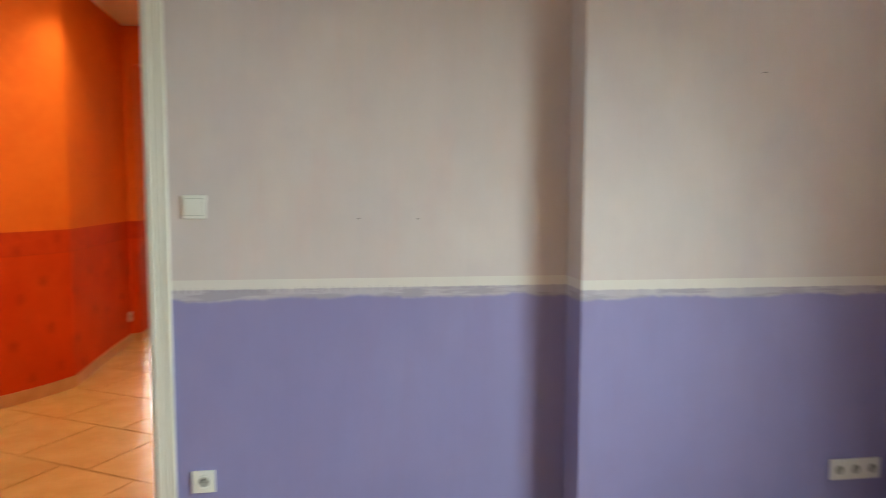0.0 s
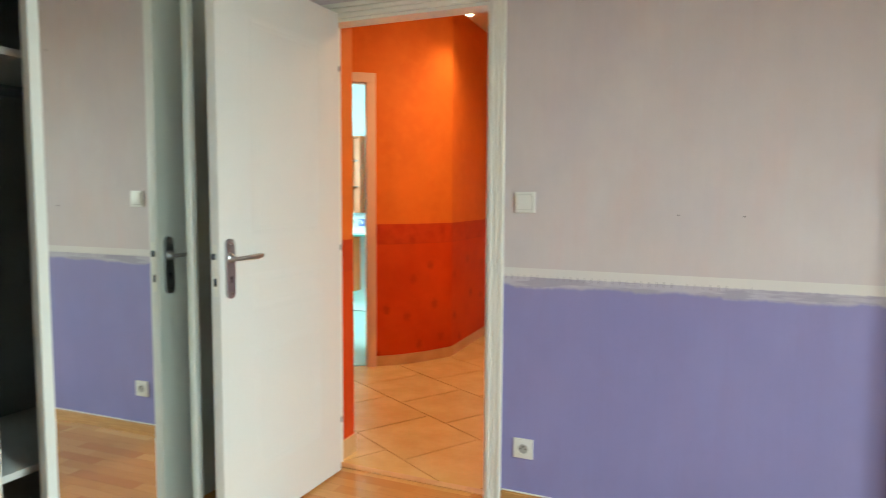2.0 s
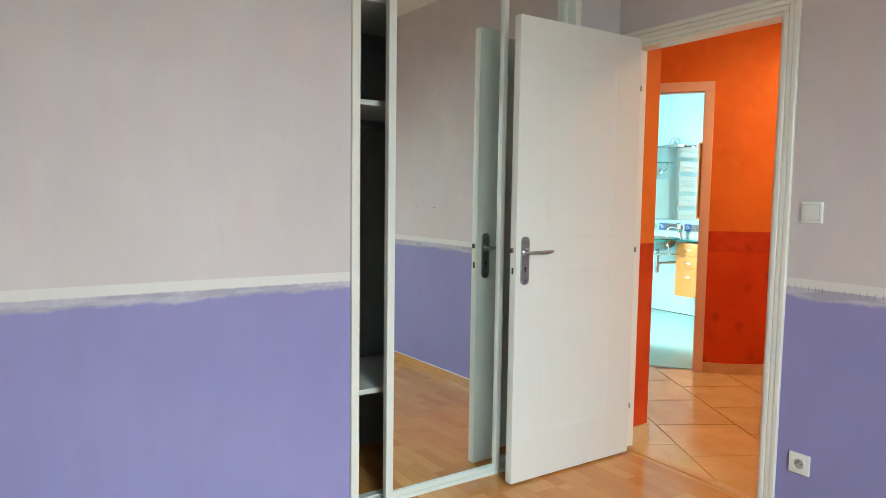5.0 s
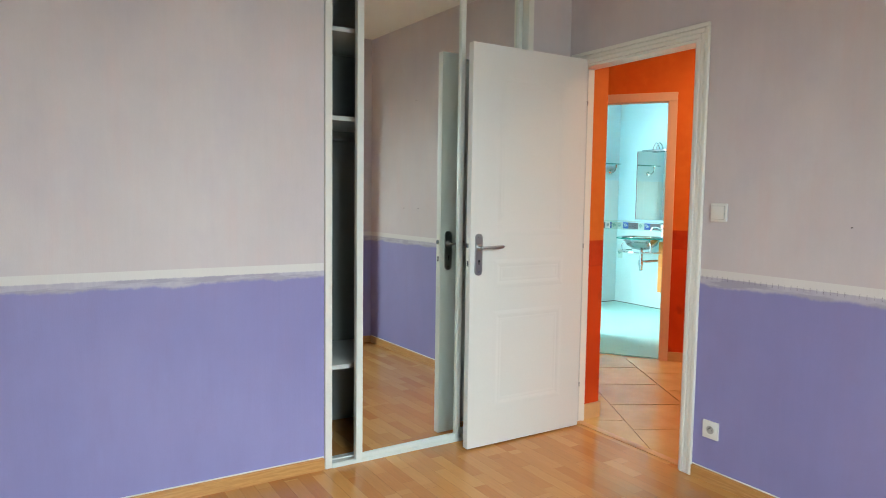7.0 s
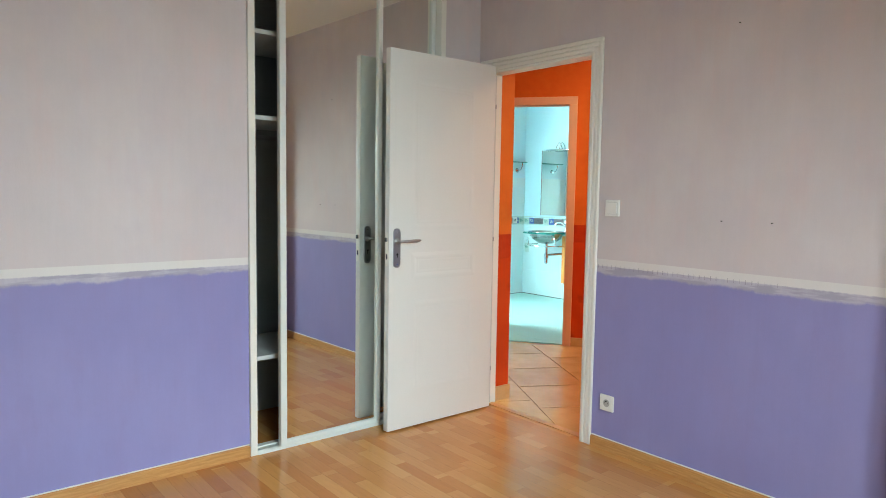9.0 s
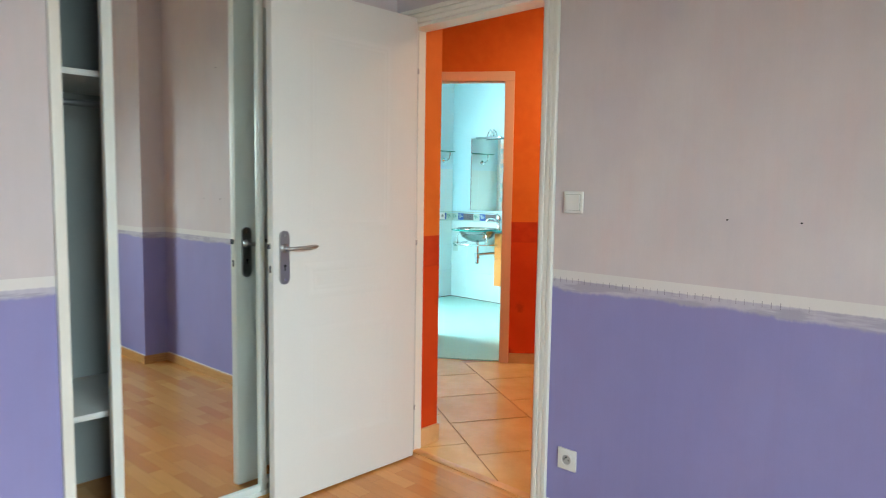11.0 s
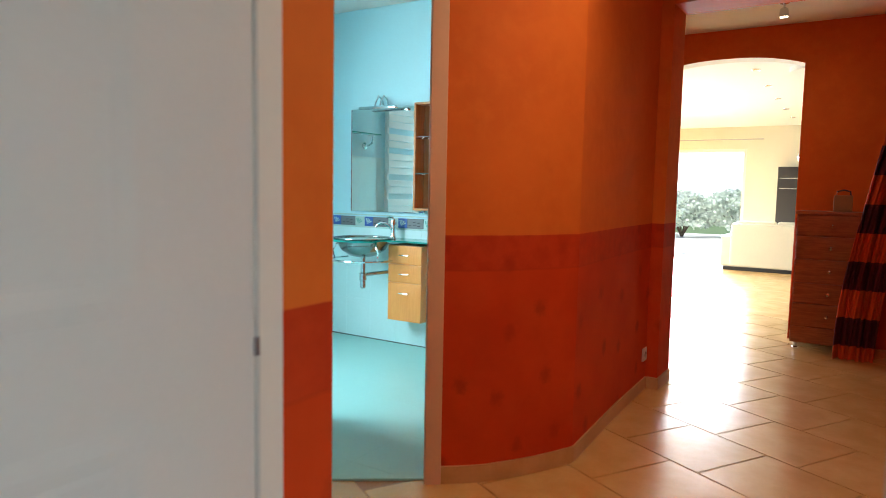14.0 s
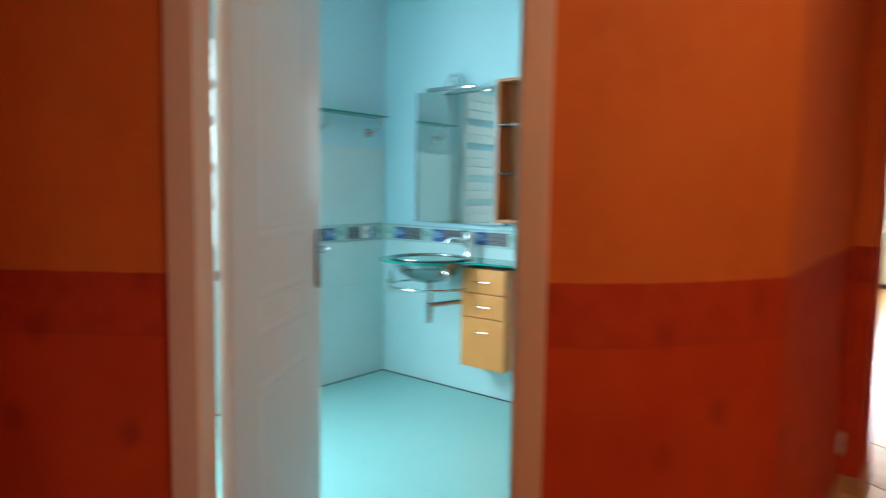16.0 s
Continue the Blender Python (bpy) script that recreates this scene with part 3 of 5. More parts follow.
def closet():
    root = thing("closet", "built-in closet with sliding mirror doors, one slightly open", "closet", m=pose(WX, 0, 0))
    y0, y1, d = 1.004, 2.196, 0.62
    bm = bmesh.new()
    face_box(bm, -d - 0.02, -d, y0, y1, 0, CEIL)
    part("back_panel", bm, CLOSET, root, "grey closet back", smooth=False)
    for ya in (y0 - 0.02, y1):
        bm = bmesh.new()
        face_box(bm, -d, -0.101, ya, ya + 0.02, 0, CEIL)
        part("side_panel", bm, CLOSET, root, smooth=False)
    for a, b_ in ((y0, y0 + 0.034), (y1 - 0.036, y1)):
        bm = bmesh.new()
        soft_box(bm, -0.10, 0.012, a, b_, 0, CEIL, 0.003)
        part("jamb", bm, WHITE_TRIM, root)
    bm = bmesh.new()
    soft_box(bm, -0.10, 0.016, y0 + 0.034, y1 - 0.036, 0, 0.012, 0.002)
    for x in (-0.052, 0.0, 0.014):
        soft_box(bm, x - 0.002, x + 0.002, y0 + 0.034, y1 - 0.036, 0.012, 0.018, 0.001)
    part("track", bm, ALU, root)
    for z in (0.45, 1.655, 2.07):
        bm = bmesh.new()
        soft_box(bm, -d, -0.105, y0, y1, z - 0.011, z + 0.011, 0.002)
        part("shelf", bm, SHELF, root)
    bm = bmesh.new()
    tube(bm, [(-0.33, y0, 1.575), (-0.33, y1, 1.575)], 0.0125, 12)
    part("hanging_rail", bm, STEEL, root)
    for a, b_, x in ((1.158, 1.762, 0.0), (1.62, 2.158, -0.052)):
        door = new("sliding_door")
        door.parent = root
        if a < 1.5:
            door.matrix_basis = pose(0, 1.46, 0, 0, 0, 1.0) @ pose(0, -1.46, 0)
        bm = bmesh.new()
        soft_box(bm, x - 0.004, x + 0.0, a + 0.022, b_ - 0.016, 0.035, CEIL - 0.03, 0.0005)
        part("mirror_panel", bm, MIRROR, door, smooth=False)
        bm = bmesh.new()
        for s0, s1 in ((a, a + 0.034), (b_ - 0.026, b_)):
            soft_box(bm, x - 0.016, x + 0.014, s0, s1, 0.018, CEIL - 0.012, 0.004)
        soft_box(bm, x - 0.014, x + 0.010, a + 0.034, b_ - 0.026, 0.018, 0.042, 0.003)
        soft_box(bm, x - 0.014, x + 0.010, a + 0.034, b_ - 0.026, CEIL - 0.04, CEIL - 0.012, 0.003)
        part("door_frame", bm, ALU, door, "pale lacquered metal frame")


def wall_socket(name, label, m, count=1):
    """Square faceplate with round recess; local x along the wall, front towards -y, centre at 0."""
    root = thing(name, label, "socket", m=m)
    for i in range(count):
        cx = (i - (count - 1) / 2) * 0.071
        bm = bmesh.new()
        soft_box(bm, cx - 0.0405 if count == 1 else cx - 0.0355, cx + 0.0405 if count == 1 else cx + 0.0355, -0.010, 0, -0.0405, 0.0405, 0.004)
        plate = part("faceplate", bm, PLASTIC, root)
        bm = bmesh.new()
        mm = Matrix.Translation((cx, -0.0102, 0)) @ Matrix.Rotation(radians(90), 4, "X")
        lathe(bm, [(0.026, 0.0), (0.0255, 0.0022), (0.022, 0.0022), (0.0205, 0.0004)], 24, mm)
        part("socket_ring", bm, PLASTIC, plate)
        bm = bmesh.new()
        lathe(bm, [(0.019, 0.0004), (0.019, 0.0008)], 20, mm)
        part("recess", bm, shade_grey, plate, "grey disc painted as the shade in the socket recess")
        bm = bmesh.new()
        for dx in (-0.0095, 0.0095):
            lathe(bm, [(0.0028, 0.0009), (0.0028, 0.0012)], 10, mm @ Matrix.Translation((dx, 0, 0)))
        tube(bm, [mm @ Vector((0, 0.010, 0.0008)), mm @ Vector((0, 0.010, 0.010))], [0.0028, 0.002], 10)
        part("contacts", bm, HOLE, plate, "dark pin holes and earth pin")
    return root


# grey that puts the shade of socket recesses and switch gap into colour
shade_grey = plain("painted_shade_grey", (0.42, 0.42, 0.41), 0.5)


def light_switch(m):
    root = thing("light_switch", "white square light switch with one rocker", "light switch", m=m)
    bm = bmesh.new()
    soft_box(bm, -0.041, 0.041, -0.011, 0, -0.041, 0.041, 0.005, seg=3)
    part("faceplate", bm, PLASTIC, root)
    # flat grey plate, coloured as the shade round the rocker
    bm = bmesh.new()
    soft_box(bm, -0.032, 0.032, -0.0125, -0.011, -0.030, 0.030, 0.0005)
    part("gap", bm, shade_grey, root, "grey plate painted as the shade round the rocker")
    bm = bmesh.new()
    soft_box(bm, -0.0305, 0.0305, -0.016, -0.0125, -0.0285, 0.0285, 0.0015)
    part("rocker", bm, PLASTIC, root)


def nail(m):
    root = thing("nail", "small dark nail stuck in the papered wall", "nail", "nails in the wall", m)
    bm = bmesh.new()
    lathe(bm, [(0.0012, 0.0), (0.0012, 0.010), (0.0028, 0.010), (0.0028, 0.0115)], 8, Matrix.Rotation(radians(90), 4, "X"))
    part("shank", bm, HOLE, root)


bedroom_shell()
bedroom_door()
closet()
light_switch(pose(-0.210, NY, 1.236))
wall_socket("wall_socket", "white square wall socket above the baseboard", pose(-0.202, NY, 0.246))
wall_socket("triple_socket", "white triple socket strip on the boxed-out wall", pose(2.273, 2.305, 0.222), 3)
for x, y, z in ((0.36, NY, 1.195), (0.575, NY, 1.194), (0.398, NY, 2.026), (1.82, 2.305, 1.727)):
    nail(pose(x, y, z))


# ---- hall ----
CURVE = [(RB.x, RB.y), (-1.735, 4.275), (-1.648, 4.388), (-1.582, 4.49), (-1.528, 4.595), (-1.484, 4.688), (-1.477, 4.708), (-1.477, 4.732), (HX + 0.015, 5.445), (HX, 6.08)]


def strip_wall(bm, pts, t, z0, z1):
    """A wall along plan points, t thick to the left of the way."""
    pts = [Vector(p) for p in pts]
    offs = []
    for i, p in enumerate(pts):
        d = (pts[min(i + 1, len(pts) - 1)] - pts[max(i - 1, 0)]).normalized()
        offs.append(p + t * Vector((-d.y, d.x)))
    for i in range(len(pts) - 1):
        q = [pts[i], pts[i + 1], offs[i + 1], offs[i]]
        lo = [bm.verts.new((p.x, p.y, z0)) for p in q]
        hi = [bm.verts.new((p.x, p.y, z1)) for p in q]
        for k in range(4):
            if (k == 1 and i < len(pts) - 2) or (k == 3 and i > 0):
                continue
            bm.faces.new((lo[k], lo[(k + 1) % 4], hi[(k + 1) % 4], hi[k]))
        bm.faces.new(lo[::-1])
        bm.faces.new(hi)
    bmesh.ops.remove_doubles(bm, verts=bm.verts[:], dist=0.0005)


def smooth_line(pts, n=5):
    out = []
    for i in range(len(pts) - 1):
        p0, p1, p2, p3 = (Vector(pts[max(min(j, len(pts) - 1), 0)]) for j in (i - 1, i, i + 1, i + 2))
        for k in range(n):
            t = k / n
            out.append(0.5 * (2 * p1 + (p2 - p0) * t + (2 * p0 - 5 * p1 + 4 * p2 - p3) * t * t + (3 * p1 - p0 - 3 * p2 + p3) * t ** 3))
    out.append(Vector(pts[-1]))
    return [(p.x, p.y) for p in out]


def hall_shell():
    # curved wall from the bathroom door to the header
    pts = smooth_line(CURVE[:6], 8) + CURVE[6:]
    tr = 0.058
    r_in, l_in = RB - DD * tr, LB + DD * tr
    bm = bmesh.new()
    strip_wall(bm, [(r_in.x, r_in.y)] + pts + [(HX - 0.004, 6.38)], 0.07, 0, HCEIL)
    structure("wall_hall_curved", bm, [HALL], "curved orange hall wall with a rust-red dado", smooth=True).data.set_sharp_from_angle(angle=radians(8))
    bm = bmesh.new()
    far = LB - DD * 1.05
    strip_wall(bm, [(far.x, far.y), (l_in.x, l_in.y)], 0.07, 0, HCEIL)
    strip_wall(bm, [(l_in.x, l_in.y), (r_in.x, r_in.y)], 0.07, 2.07, HCEIL)
    two_sided(bm, lambda n, c: n.x * DN.x + n.y * DN.y > 0.7)
    structure("wall_hall_slanted", bm, [HALL, BATH_PAINT], "slanted orange hall wall round the bathroom door")
    # short wall behind the closet, hall west end, east side
    bm = bmesh.new()
    face_box(bm, -1.235, -1.135, NB, 2.696, 0, HCEIL)
    face_box(bm, far.x - 0.1, -1.235, 2.60, 2.696, 0, HCEIL)
    face_box(bm, far.x - 0.1, far.x, 2.696, far.y + 0.1, 0, HCEIL)
    structure("wall_hall_south", bm, HALL, "orange hall wall with a rust-red dado beside the bedroom door")
    bm = bmesh.new()
    face_box(bm, 0.75, 0.85, NB, AY, 0, HCEIL)
    structure("wall_hall_east", bm, HALL, "orange hall wall with a rust-red dado")
    bm = bmesh.new()
    face_box(bm, -2.20, HX - 0.02, 6.382, 6.46, 0, HCEIL)
    face_box(bm, -2.29, -2.20, 6.36, AY, 0, HCEIL)
    structure("wall_vestibule", bm, HALL, "orange vestibule wall with a rust-red dado")
    # header and pier
    bm = bmesh.new()
    face_box(bm, HX - 0.02, -1.455, 6.09, 6.38, 0, 2.375)
    face_box(bm, HX - 0.02, 0.75, 6.09, 6.38, 2.375, HCEIL)
    face_box(bm, 0.55, 0.75, 6.09, 6.38, 0, 2.375)
    structure("hall_header", bm, HALL, "orange pier and header across the hall")
    # arch wall
    bm = bmesh.new()
    c, hw, spring, rise = -1.543, 0.625, 2.355, 0.085
    face_box(bm, -2.6, c - hw, AY, AY + 0.2, 0, HCEIL)
    face_box(bm, c + hw, 0.85, AY, AY + 0.2, 0, HCEIL)
    n = 20
    for i in range(n):
        a, b_ = -1 + 2 * i / n, -1 + 2 * (i + 1) / n
        za, zb = spring + rise * (1 - abs(a) ** 2.4), spring + rise * (1 - abs(b_) ** 2.4)
        v = [bm.verts.new(p) for p in ((c + a * hw, AY, za), (c + b_ * hw, AY, zb), (c + b_ * hw, AY, HCEIL), (c + a * hw, AY, HCEIL),
                                       (c + a * hw, AY + 0.2, za), (c + b_ * hw, AY + 0.2, zb), (c + b_ * hw, AY + 0.2, HCEIL), (c + a * hw, AY + 0.2, HCEIL))]
        for q in ((0, 1, 2, 3), (4, 5, 6, 7), (0, 1, 5, 4)):
            bm.faces.new([v[k] for k in q])
    two_sided(bm, lambda n_, c_: c_.y > AY + 0.01)
    structure("wall_arch", bm, [HALL, CREAM], "orange wall with a flat-arched opening to the living room")
    bm = bmesh.new()
    face_box(bm, far.x - 0.1, HX - 0.05, NB, 3.0, HCEIL, HCEIL + 0.1)
    face_box(bm, -2.48, HX - 0.05, 3.0, AY, HCEIL, HCEIL + 0.1)
    face_box(bm, HX - 0.05, 0.85, NB, AY, HCEIL, HCEIL + 0.1)
    structure("ceiling_hall", bm, HALL_CEILING, "white hall ceiling")
    # plinth tiles along the walls
    bm = bmesh.new()
    strip_wall(bm, pts, -0.010, 0, 0.075)
    strip_wall(bm, [(far.x, far.y), (LB.x, LB.y)], -0.010, 0, 0.075)
    face_box(bm, -1.455, -1.445, 6.08, 6.38, 0, 0.075)
    face_box(bm, HX + 0.011, -1.455, 6.08, 6.09, 0, 0.075)
    face_box(bm, -1.135, -1.126, NB + 0.006, 2.705, 0, 0.09)
    face_box(bm, -0.905, -0.30, AY - 0.01, AY, 0, 0.075)
    structure("baseboard_hall", bm, PLINTH, "terracotta tile plinth along the hall walls")
    fr = door_trim("door_2", (RB - LB).length - 2 * tr, 2.07, 0.07, PEACH, "peach-painted bathroom door frame", tr, 1)
    mid = (RB + LB) / 2
    fr.matrix_basis = pose(mid.x, mid.y, 0, 0, 0, math.degrees(math.atan2(DD.y, DD.x)))


def spot(x, y, z, lit, power):
    root = thing("ceiling_spot", "small round chrome recessed ceiling spotlight" + (", switched on" if lit else ""), "ceiling light", "recessed ceiling spots", pose(x, y, z))
    bm = bmesh.new()
    lathe(bm, [(0.026, 0.0), (0.026, -0.007), (0.036, -0.010), (0.044, -0.006), (0.045, 0.0)], 24)
    part("rim", bm, CHROME, root)
    bm = bmesh.new()
    lathe(bm, [(0.024, -0.002), (0.024, -0.006)], 20)
    part("lens", bm, BULB if lit else PLASTIC, root)
    if lit:
        lamp = bpy.data.lights.new("spot_light", "SPOT")
        lamp.energy, lamp.color, lamp.spot_size, lamp.spot_blend, lamp.shadow_soft_size = power, (1.0, 0.70, 0.38), radians(110), 0.8, 0.03
        ob = new("spot_light", lamp)
        ob.matrix_basis = pose(x, y, z - 0.02)


def eye_spot(x, y, z, aim, power, cone=165, blend=1.0, soft=0.12):
    """A swivelling spot that hangs below the ceiling on a short stem."""
    root = thing("ceiling_spot", "small chrome swivel ceiling spotlight, switched on", "ceiling light", "swivel ceiling spots", pose(x, y, z))
    bm = bmesh.new()
    lathe(bm, [(0.040, 0.0), (0.040, -0.012), (0.030, -0.020)], 22)
    part("base", bm, CHROME, root)
    bm = bmesh.new()
    tube(bm, [(0, 0, -0.018), (0, 0, -0.055)], 0.007, 8)
    part("stem", bm, CHROME, root)
    way = (Vector(aim) - Vector((x, y, z - 0.09)))
    turn = Matrix.Translation((0, 0, -0.085)) @ way.to_track_quat("-Z", "Y").to_matrix().to_4x4()
    bm = bmesh.new()
    lathe(bm, [(0.012, 0.035), (0.026, 0.028), (0.033, 0.0), (0.034, -0.030), (0.030, -0.032)], 20, turn)
    head = part("head", bm, CHROME, root)
    bm = bmesh.new()
    lathe(bm, [(0.027, -0.033), (0.026, -0.036)], 18, turn)
    part("lens", bm, BULB, head, "glowing halogen lens")
    lamp = bpy.data.lights.new("spot_light", "SPOT")
    lamp.energy, lamp.color, lamp.spot_size, lamp.spot_blend, lamp.shadow_soft_size = power, (1.0, 0.73, 0.45), radians(cone), blend, soft
    new("spot_light", lamp).matrix_basis = pose(x, y, z) @ turn @ pose(0, 0, -0.045)


BULB = glow("lit_halogen", (1.0, 0.85, 0.6), 8.0)
hall_shell()
eye_spot(-1.285, 4.566, HCEIL, (-1.30, 4.56, 0), HALL_WATT * 0.38, 118, 1.0, 0.04)
# unseen extra spot, added only to brighten the hall walls and floor
eye_spot(-0.45, 3.65, HCEIL, (-1.25, 4.1, 0.1), HALL_WATT * 1.75)
eye_spot(-1.02, 7.56, HCEIL, (-0.95, 7.65, 1.0), HALL_WATT * 0.22)
wall_socket("hall_socket", "white wall socket low on the orange hall wall", pose(HX + 0.0035, 6.02, 0.232, 0, 0, 90))


# ---- hall furniture ----
def chest():
    root = thing("chest_of_drawers", "cherry wood chest of five drawers with round chrome knobs", "chest of drawers", m=pose(-0.87, 7.90, 0))
    w, d, h = 0.50, 0.40, 1.12
    bm = bmesh.new()
    soft_box(bm, 0, w, 0.012, d, 0.06, h - 0.025, 0.003)
    part("body", bm, CHERRY, root)
    bm = bmesh.new()
    soft_box(bm, -0.012, w + 0.012, -0.012, d + 0.005, h - 0.025, h, 0.005)
    part("top", bm, CHERRY, root)
    zs = [0.195, 0.383, 0.55, 0.74, 0.923, 1.092]
    for z0, z1 in zip(zs, zs[1:]):
        bm = bmesh.new()
        soft_box(bm, 0.008, w - 0.008, -0.006, 0.012, z0 + 0.004, z1 - 0.004, 0.003)
        dr = part("drawer", bm, CHERRY, root)
        for kx in (w / 2,):
            bm = bmesh.new()
            lathe(bm, [(0.005, 0.0), (0.005, 0.010), (0.013, 0.016), (0.012, 0.024), (0.004, 0.027)], 14, Matrix.Translation((kx, -0.006, (z0 + z1) / 2)) @ Matrix.Rotation(radians(90), 4, "X"))
            part("knob", bm, CHROME, dr)
    bm = bmesh.new()
    soft_box(bm, 0.008, w - 0.008, 0.0, 0.012, 0.065, 0.19, 0.003)
    part("plinth_panel", bm, CHERRY, root)
    for fx in (0.04, w - 0.04):
        for fy in (0.05, d - 0.05):
            bm = bmesh.new()
            lathe(bm, [(0.02, 0.0), (0.022, 0.012), (0.014, 0.02), (0.014, 0.06)], 14, Matrix.Translation((fx, fy, 0)))
            part("foot", bm, CHROME, root)


def basket():
    root = thing("wooden_basket", "small brown wicker basket with a dark handle on the chest", "basket", m=pose(-0.565, 8.06, 1.12))
    bm = bmesh.new()
    soft_box(bm, -0.065, 0.065, -0.05, 0.05, 0, 0.13, 0.008)
    part("body", bm, plain("wicker", (0.36, 0.22, 0.11), 0.7, vary=0.35, grain=90, rise=0.5), root)
    bm = bmesh.new()
    tube(bm, [(-0.05, 0, 0.12), (-0.045, 0, 0.16), (0, 0, 0.172), (0.045, 0, 0.16), (0.05, 0, 0.12)], 0.006, 8)
    part("handle", bm, BLACKWOOD, root)


def curtain():
    """Gathered cloth drawn aside: banded across, in deep folds, leaning away as it rises."""
    root = thing("curtain", "gathered curtain in broad bands of red-orange and dark maroon cloth", "curtain", m=pose(0, 7.74, 0))
    red = plain("red_cloth", (0.72, 0.115, 0.025), 0.75, vary=0.2, grain=220, rise=0.15)
    maroon = plain("maroon_cloth", (0.105, 0.014, 0.028), 0.75, vary=0.2, grain=220, rise=0.15)
    bands = [0.004, 0.11] + [0.11 + 0.215 * k for k in range(1, 12)] + [HCEIL - 0.004]
    n = 64

    def at(u, z, back):
        lean = -0.425 + 0.05 * z + 0.05 * z * z
        half = 0.13 + 0.01 * math.sin(3 * z)
        deep = 0.030 + 0.012 * math.sin(2.1 * z + 5 * u)
        y = deep * math.cos(17.0 * u + 0.6 * math.sin(2.3 * z)) + 0.012 * math.sin(41 * u + z)
        return (lean + half * u + 0.006 * math.sin(9 * u + 4 * z), y + (0.006 if back else 0.0), z)
    for k, (z0, z1) in enumerate(zip(bands, bands[1:])):
        bm = bmesh.new()
        grid = {}
        for i in range(n + 1):
            for j in range(5):
                for side in (0, 1):
                    grid[i, j, side] = bm.verts.new(at(-1 + 2 * i / n, z0 + (z1 - z0) * j / 4, side))
        for i in range(n):
            for j in range(4):
                for side in (0, 1):
                    bm.faces.new([grid[i + p, j + q, side] for p, q in ((0, 0), (1, 0), (1, 1), (0, 1))])
            for j in (0, 4):
                bm.faces.new([grid[i, j, 0], grid[i + 1, j, 0], grid[i + 1, j, 1], grid[i, j, 1]])
        for j in range(4):
            for i in (0, n):
                bm.faces.new([grid[i, j, 0], grid[i, j + 1, 0], grid[i, j + 1, 1], grid[i, j, 1]])
        part("cloth_band", bm, (red, maroon)[k % 2], root)


chest()
basket()
curtain()


# ---- bathroom ----
def bath_shell():
    bm = bmesh.new()
    face_box(bm, BX - 0.1, BX, 3.0, 3.5, 0, 2.65)
    face_box(bm, BX - 0.1, BX, 3.5, 4.6, 0, 1.05)
    face_box(bm, BX - 0.1, BX, 3.5, 4.6, 2.15, 2.65)
    face_box(bm, BX - 0.1, BX, 4.6, BY, 0, 2.65)
    structure("wall_bath_west", bm, BATH_PAINT, "pale blue painted bathroom wall")
    bm = bmesh.new()
    face_box(bm, BX - 0.1, HX - 0.09, BY, BY + 0.1, 0, 2.65)
    structure("wall_bath_north", bm, BATH_PAINT, "pale blue painted bathroom wall")
    bm = bmesh.new()
    face_box(bm, BX - 0.1, -3.4, 2.9, 3.0, 0, 2.65)
    structure("wall_bath_south", bm, BATH_PAINT, "pale blue painted bathroom wall")
    bm = bmesh.new()
    face_box(bm, BX - 0.1, HX - 0.05, 3.0, BY + 0.1, 2.65, 2.685)
    structure("ceiling_bath", bm, CEILING, "white bathroom ceiling")
    win = thing("window_2", "white bathroom window", "window", m=pose(BX - 0.06, 0, 0))
    win["kind"] = "structure"
    bm = bmesh.new()
    for a, b_ in ((3.5, 3.55), (4.55, 4.6)):
        soft_box(bm, -0.03, 0.03, a, b_, 1.05, 2.15, 0.004)
    for a, b_ in ((1.05, 1.10), (2.10, 2.15)):
        soft_box(bm, -0.03, 0.03, 3.55, 4.55, a, b_, 0.004)
    part("window_frame", bm, WHITE_TRIM, win)
    # white wall tiles under and over the border
    tiles = new("wall_tiles")
    tagged(tiles, "large pale glossy bathroom wall tiles", kind="structure")
    shared = {}

    def tile(x, y, z0, z1, wdt, north):
        key = (round(wdt, 3), round(z1 - z0, 3), north)
        if key not in shared:
            bm_ = bmesh.new()
            if north:
                soft_box(bm_, 0.0004, wdt - 0.0004, -0.008, 0, 0.0004, z1 - z0 - 0.0003, 0.0004, seg=1)
            else:
                soft_box(bm_, 0, 0.008, 0.0004, wdt - 0.0004, 0.0004, z1 - z0 - 0.0003, 0.0004, seg=1)
            shared[key] = finish(bm_, "wall_tile", BATH_TILE)
        ob = new("tile", shared[key])
        ob.parent = tiles
        ob.location = (x, y, z0)
    for z0, z1 in ((0.012, 0.325), (0.325, 0.63), (0.63, 0.914)):
        for i in range(10):
            tile(BX + 0.008 + 0.25 * i, BY, z0, z1, 0.25, True)
        for i in range(12):
            tile(BX, BY - 0.008 - 0.25 * (i + 1), z0, z1, 0.25, False)
    for z0, z1 in ((1.026, 1.273), (1.273, 1.52)):
        for i in range(6):
            tile(BX, BY - 0.008 - 0.25 * (i + 1), z0, z1, 0.25, False)
    bm = bmesh.new()
    face_box(bm, BX, BX + 0.004, 4.6, BY, 0.0, 1.518)
    face_box(bm, BX + 0.004, HX - 0.1, BY - 0.004, BY, 0.0, 1.0)
    structure("wall_tile_joint", bm, BATH_GROUT, "pale joint behind the bathroom wall tiles")
    # decorated border
    border = new("border_tiles")
    tagged(border, "border of blue, grey and green patterned tiles", kind="structure")
    mats = [plain("border_grey", (0.16, 0.17, 0.18), 0.35, vary=0.4), plain("border_pale", (0.45, 0.62, 0.58), 0.35, vary=0.3, grain=30),
            plain("border_blue", (0.05, 0.13, 0.42), 0.35, vary=0.4, grain=30)]
    dash = plain("border_dash", (0.02, 0.02, 0.025), 0.4)
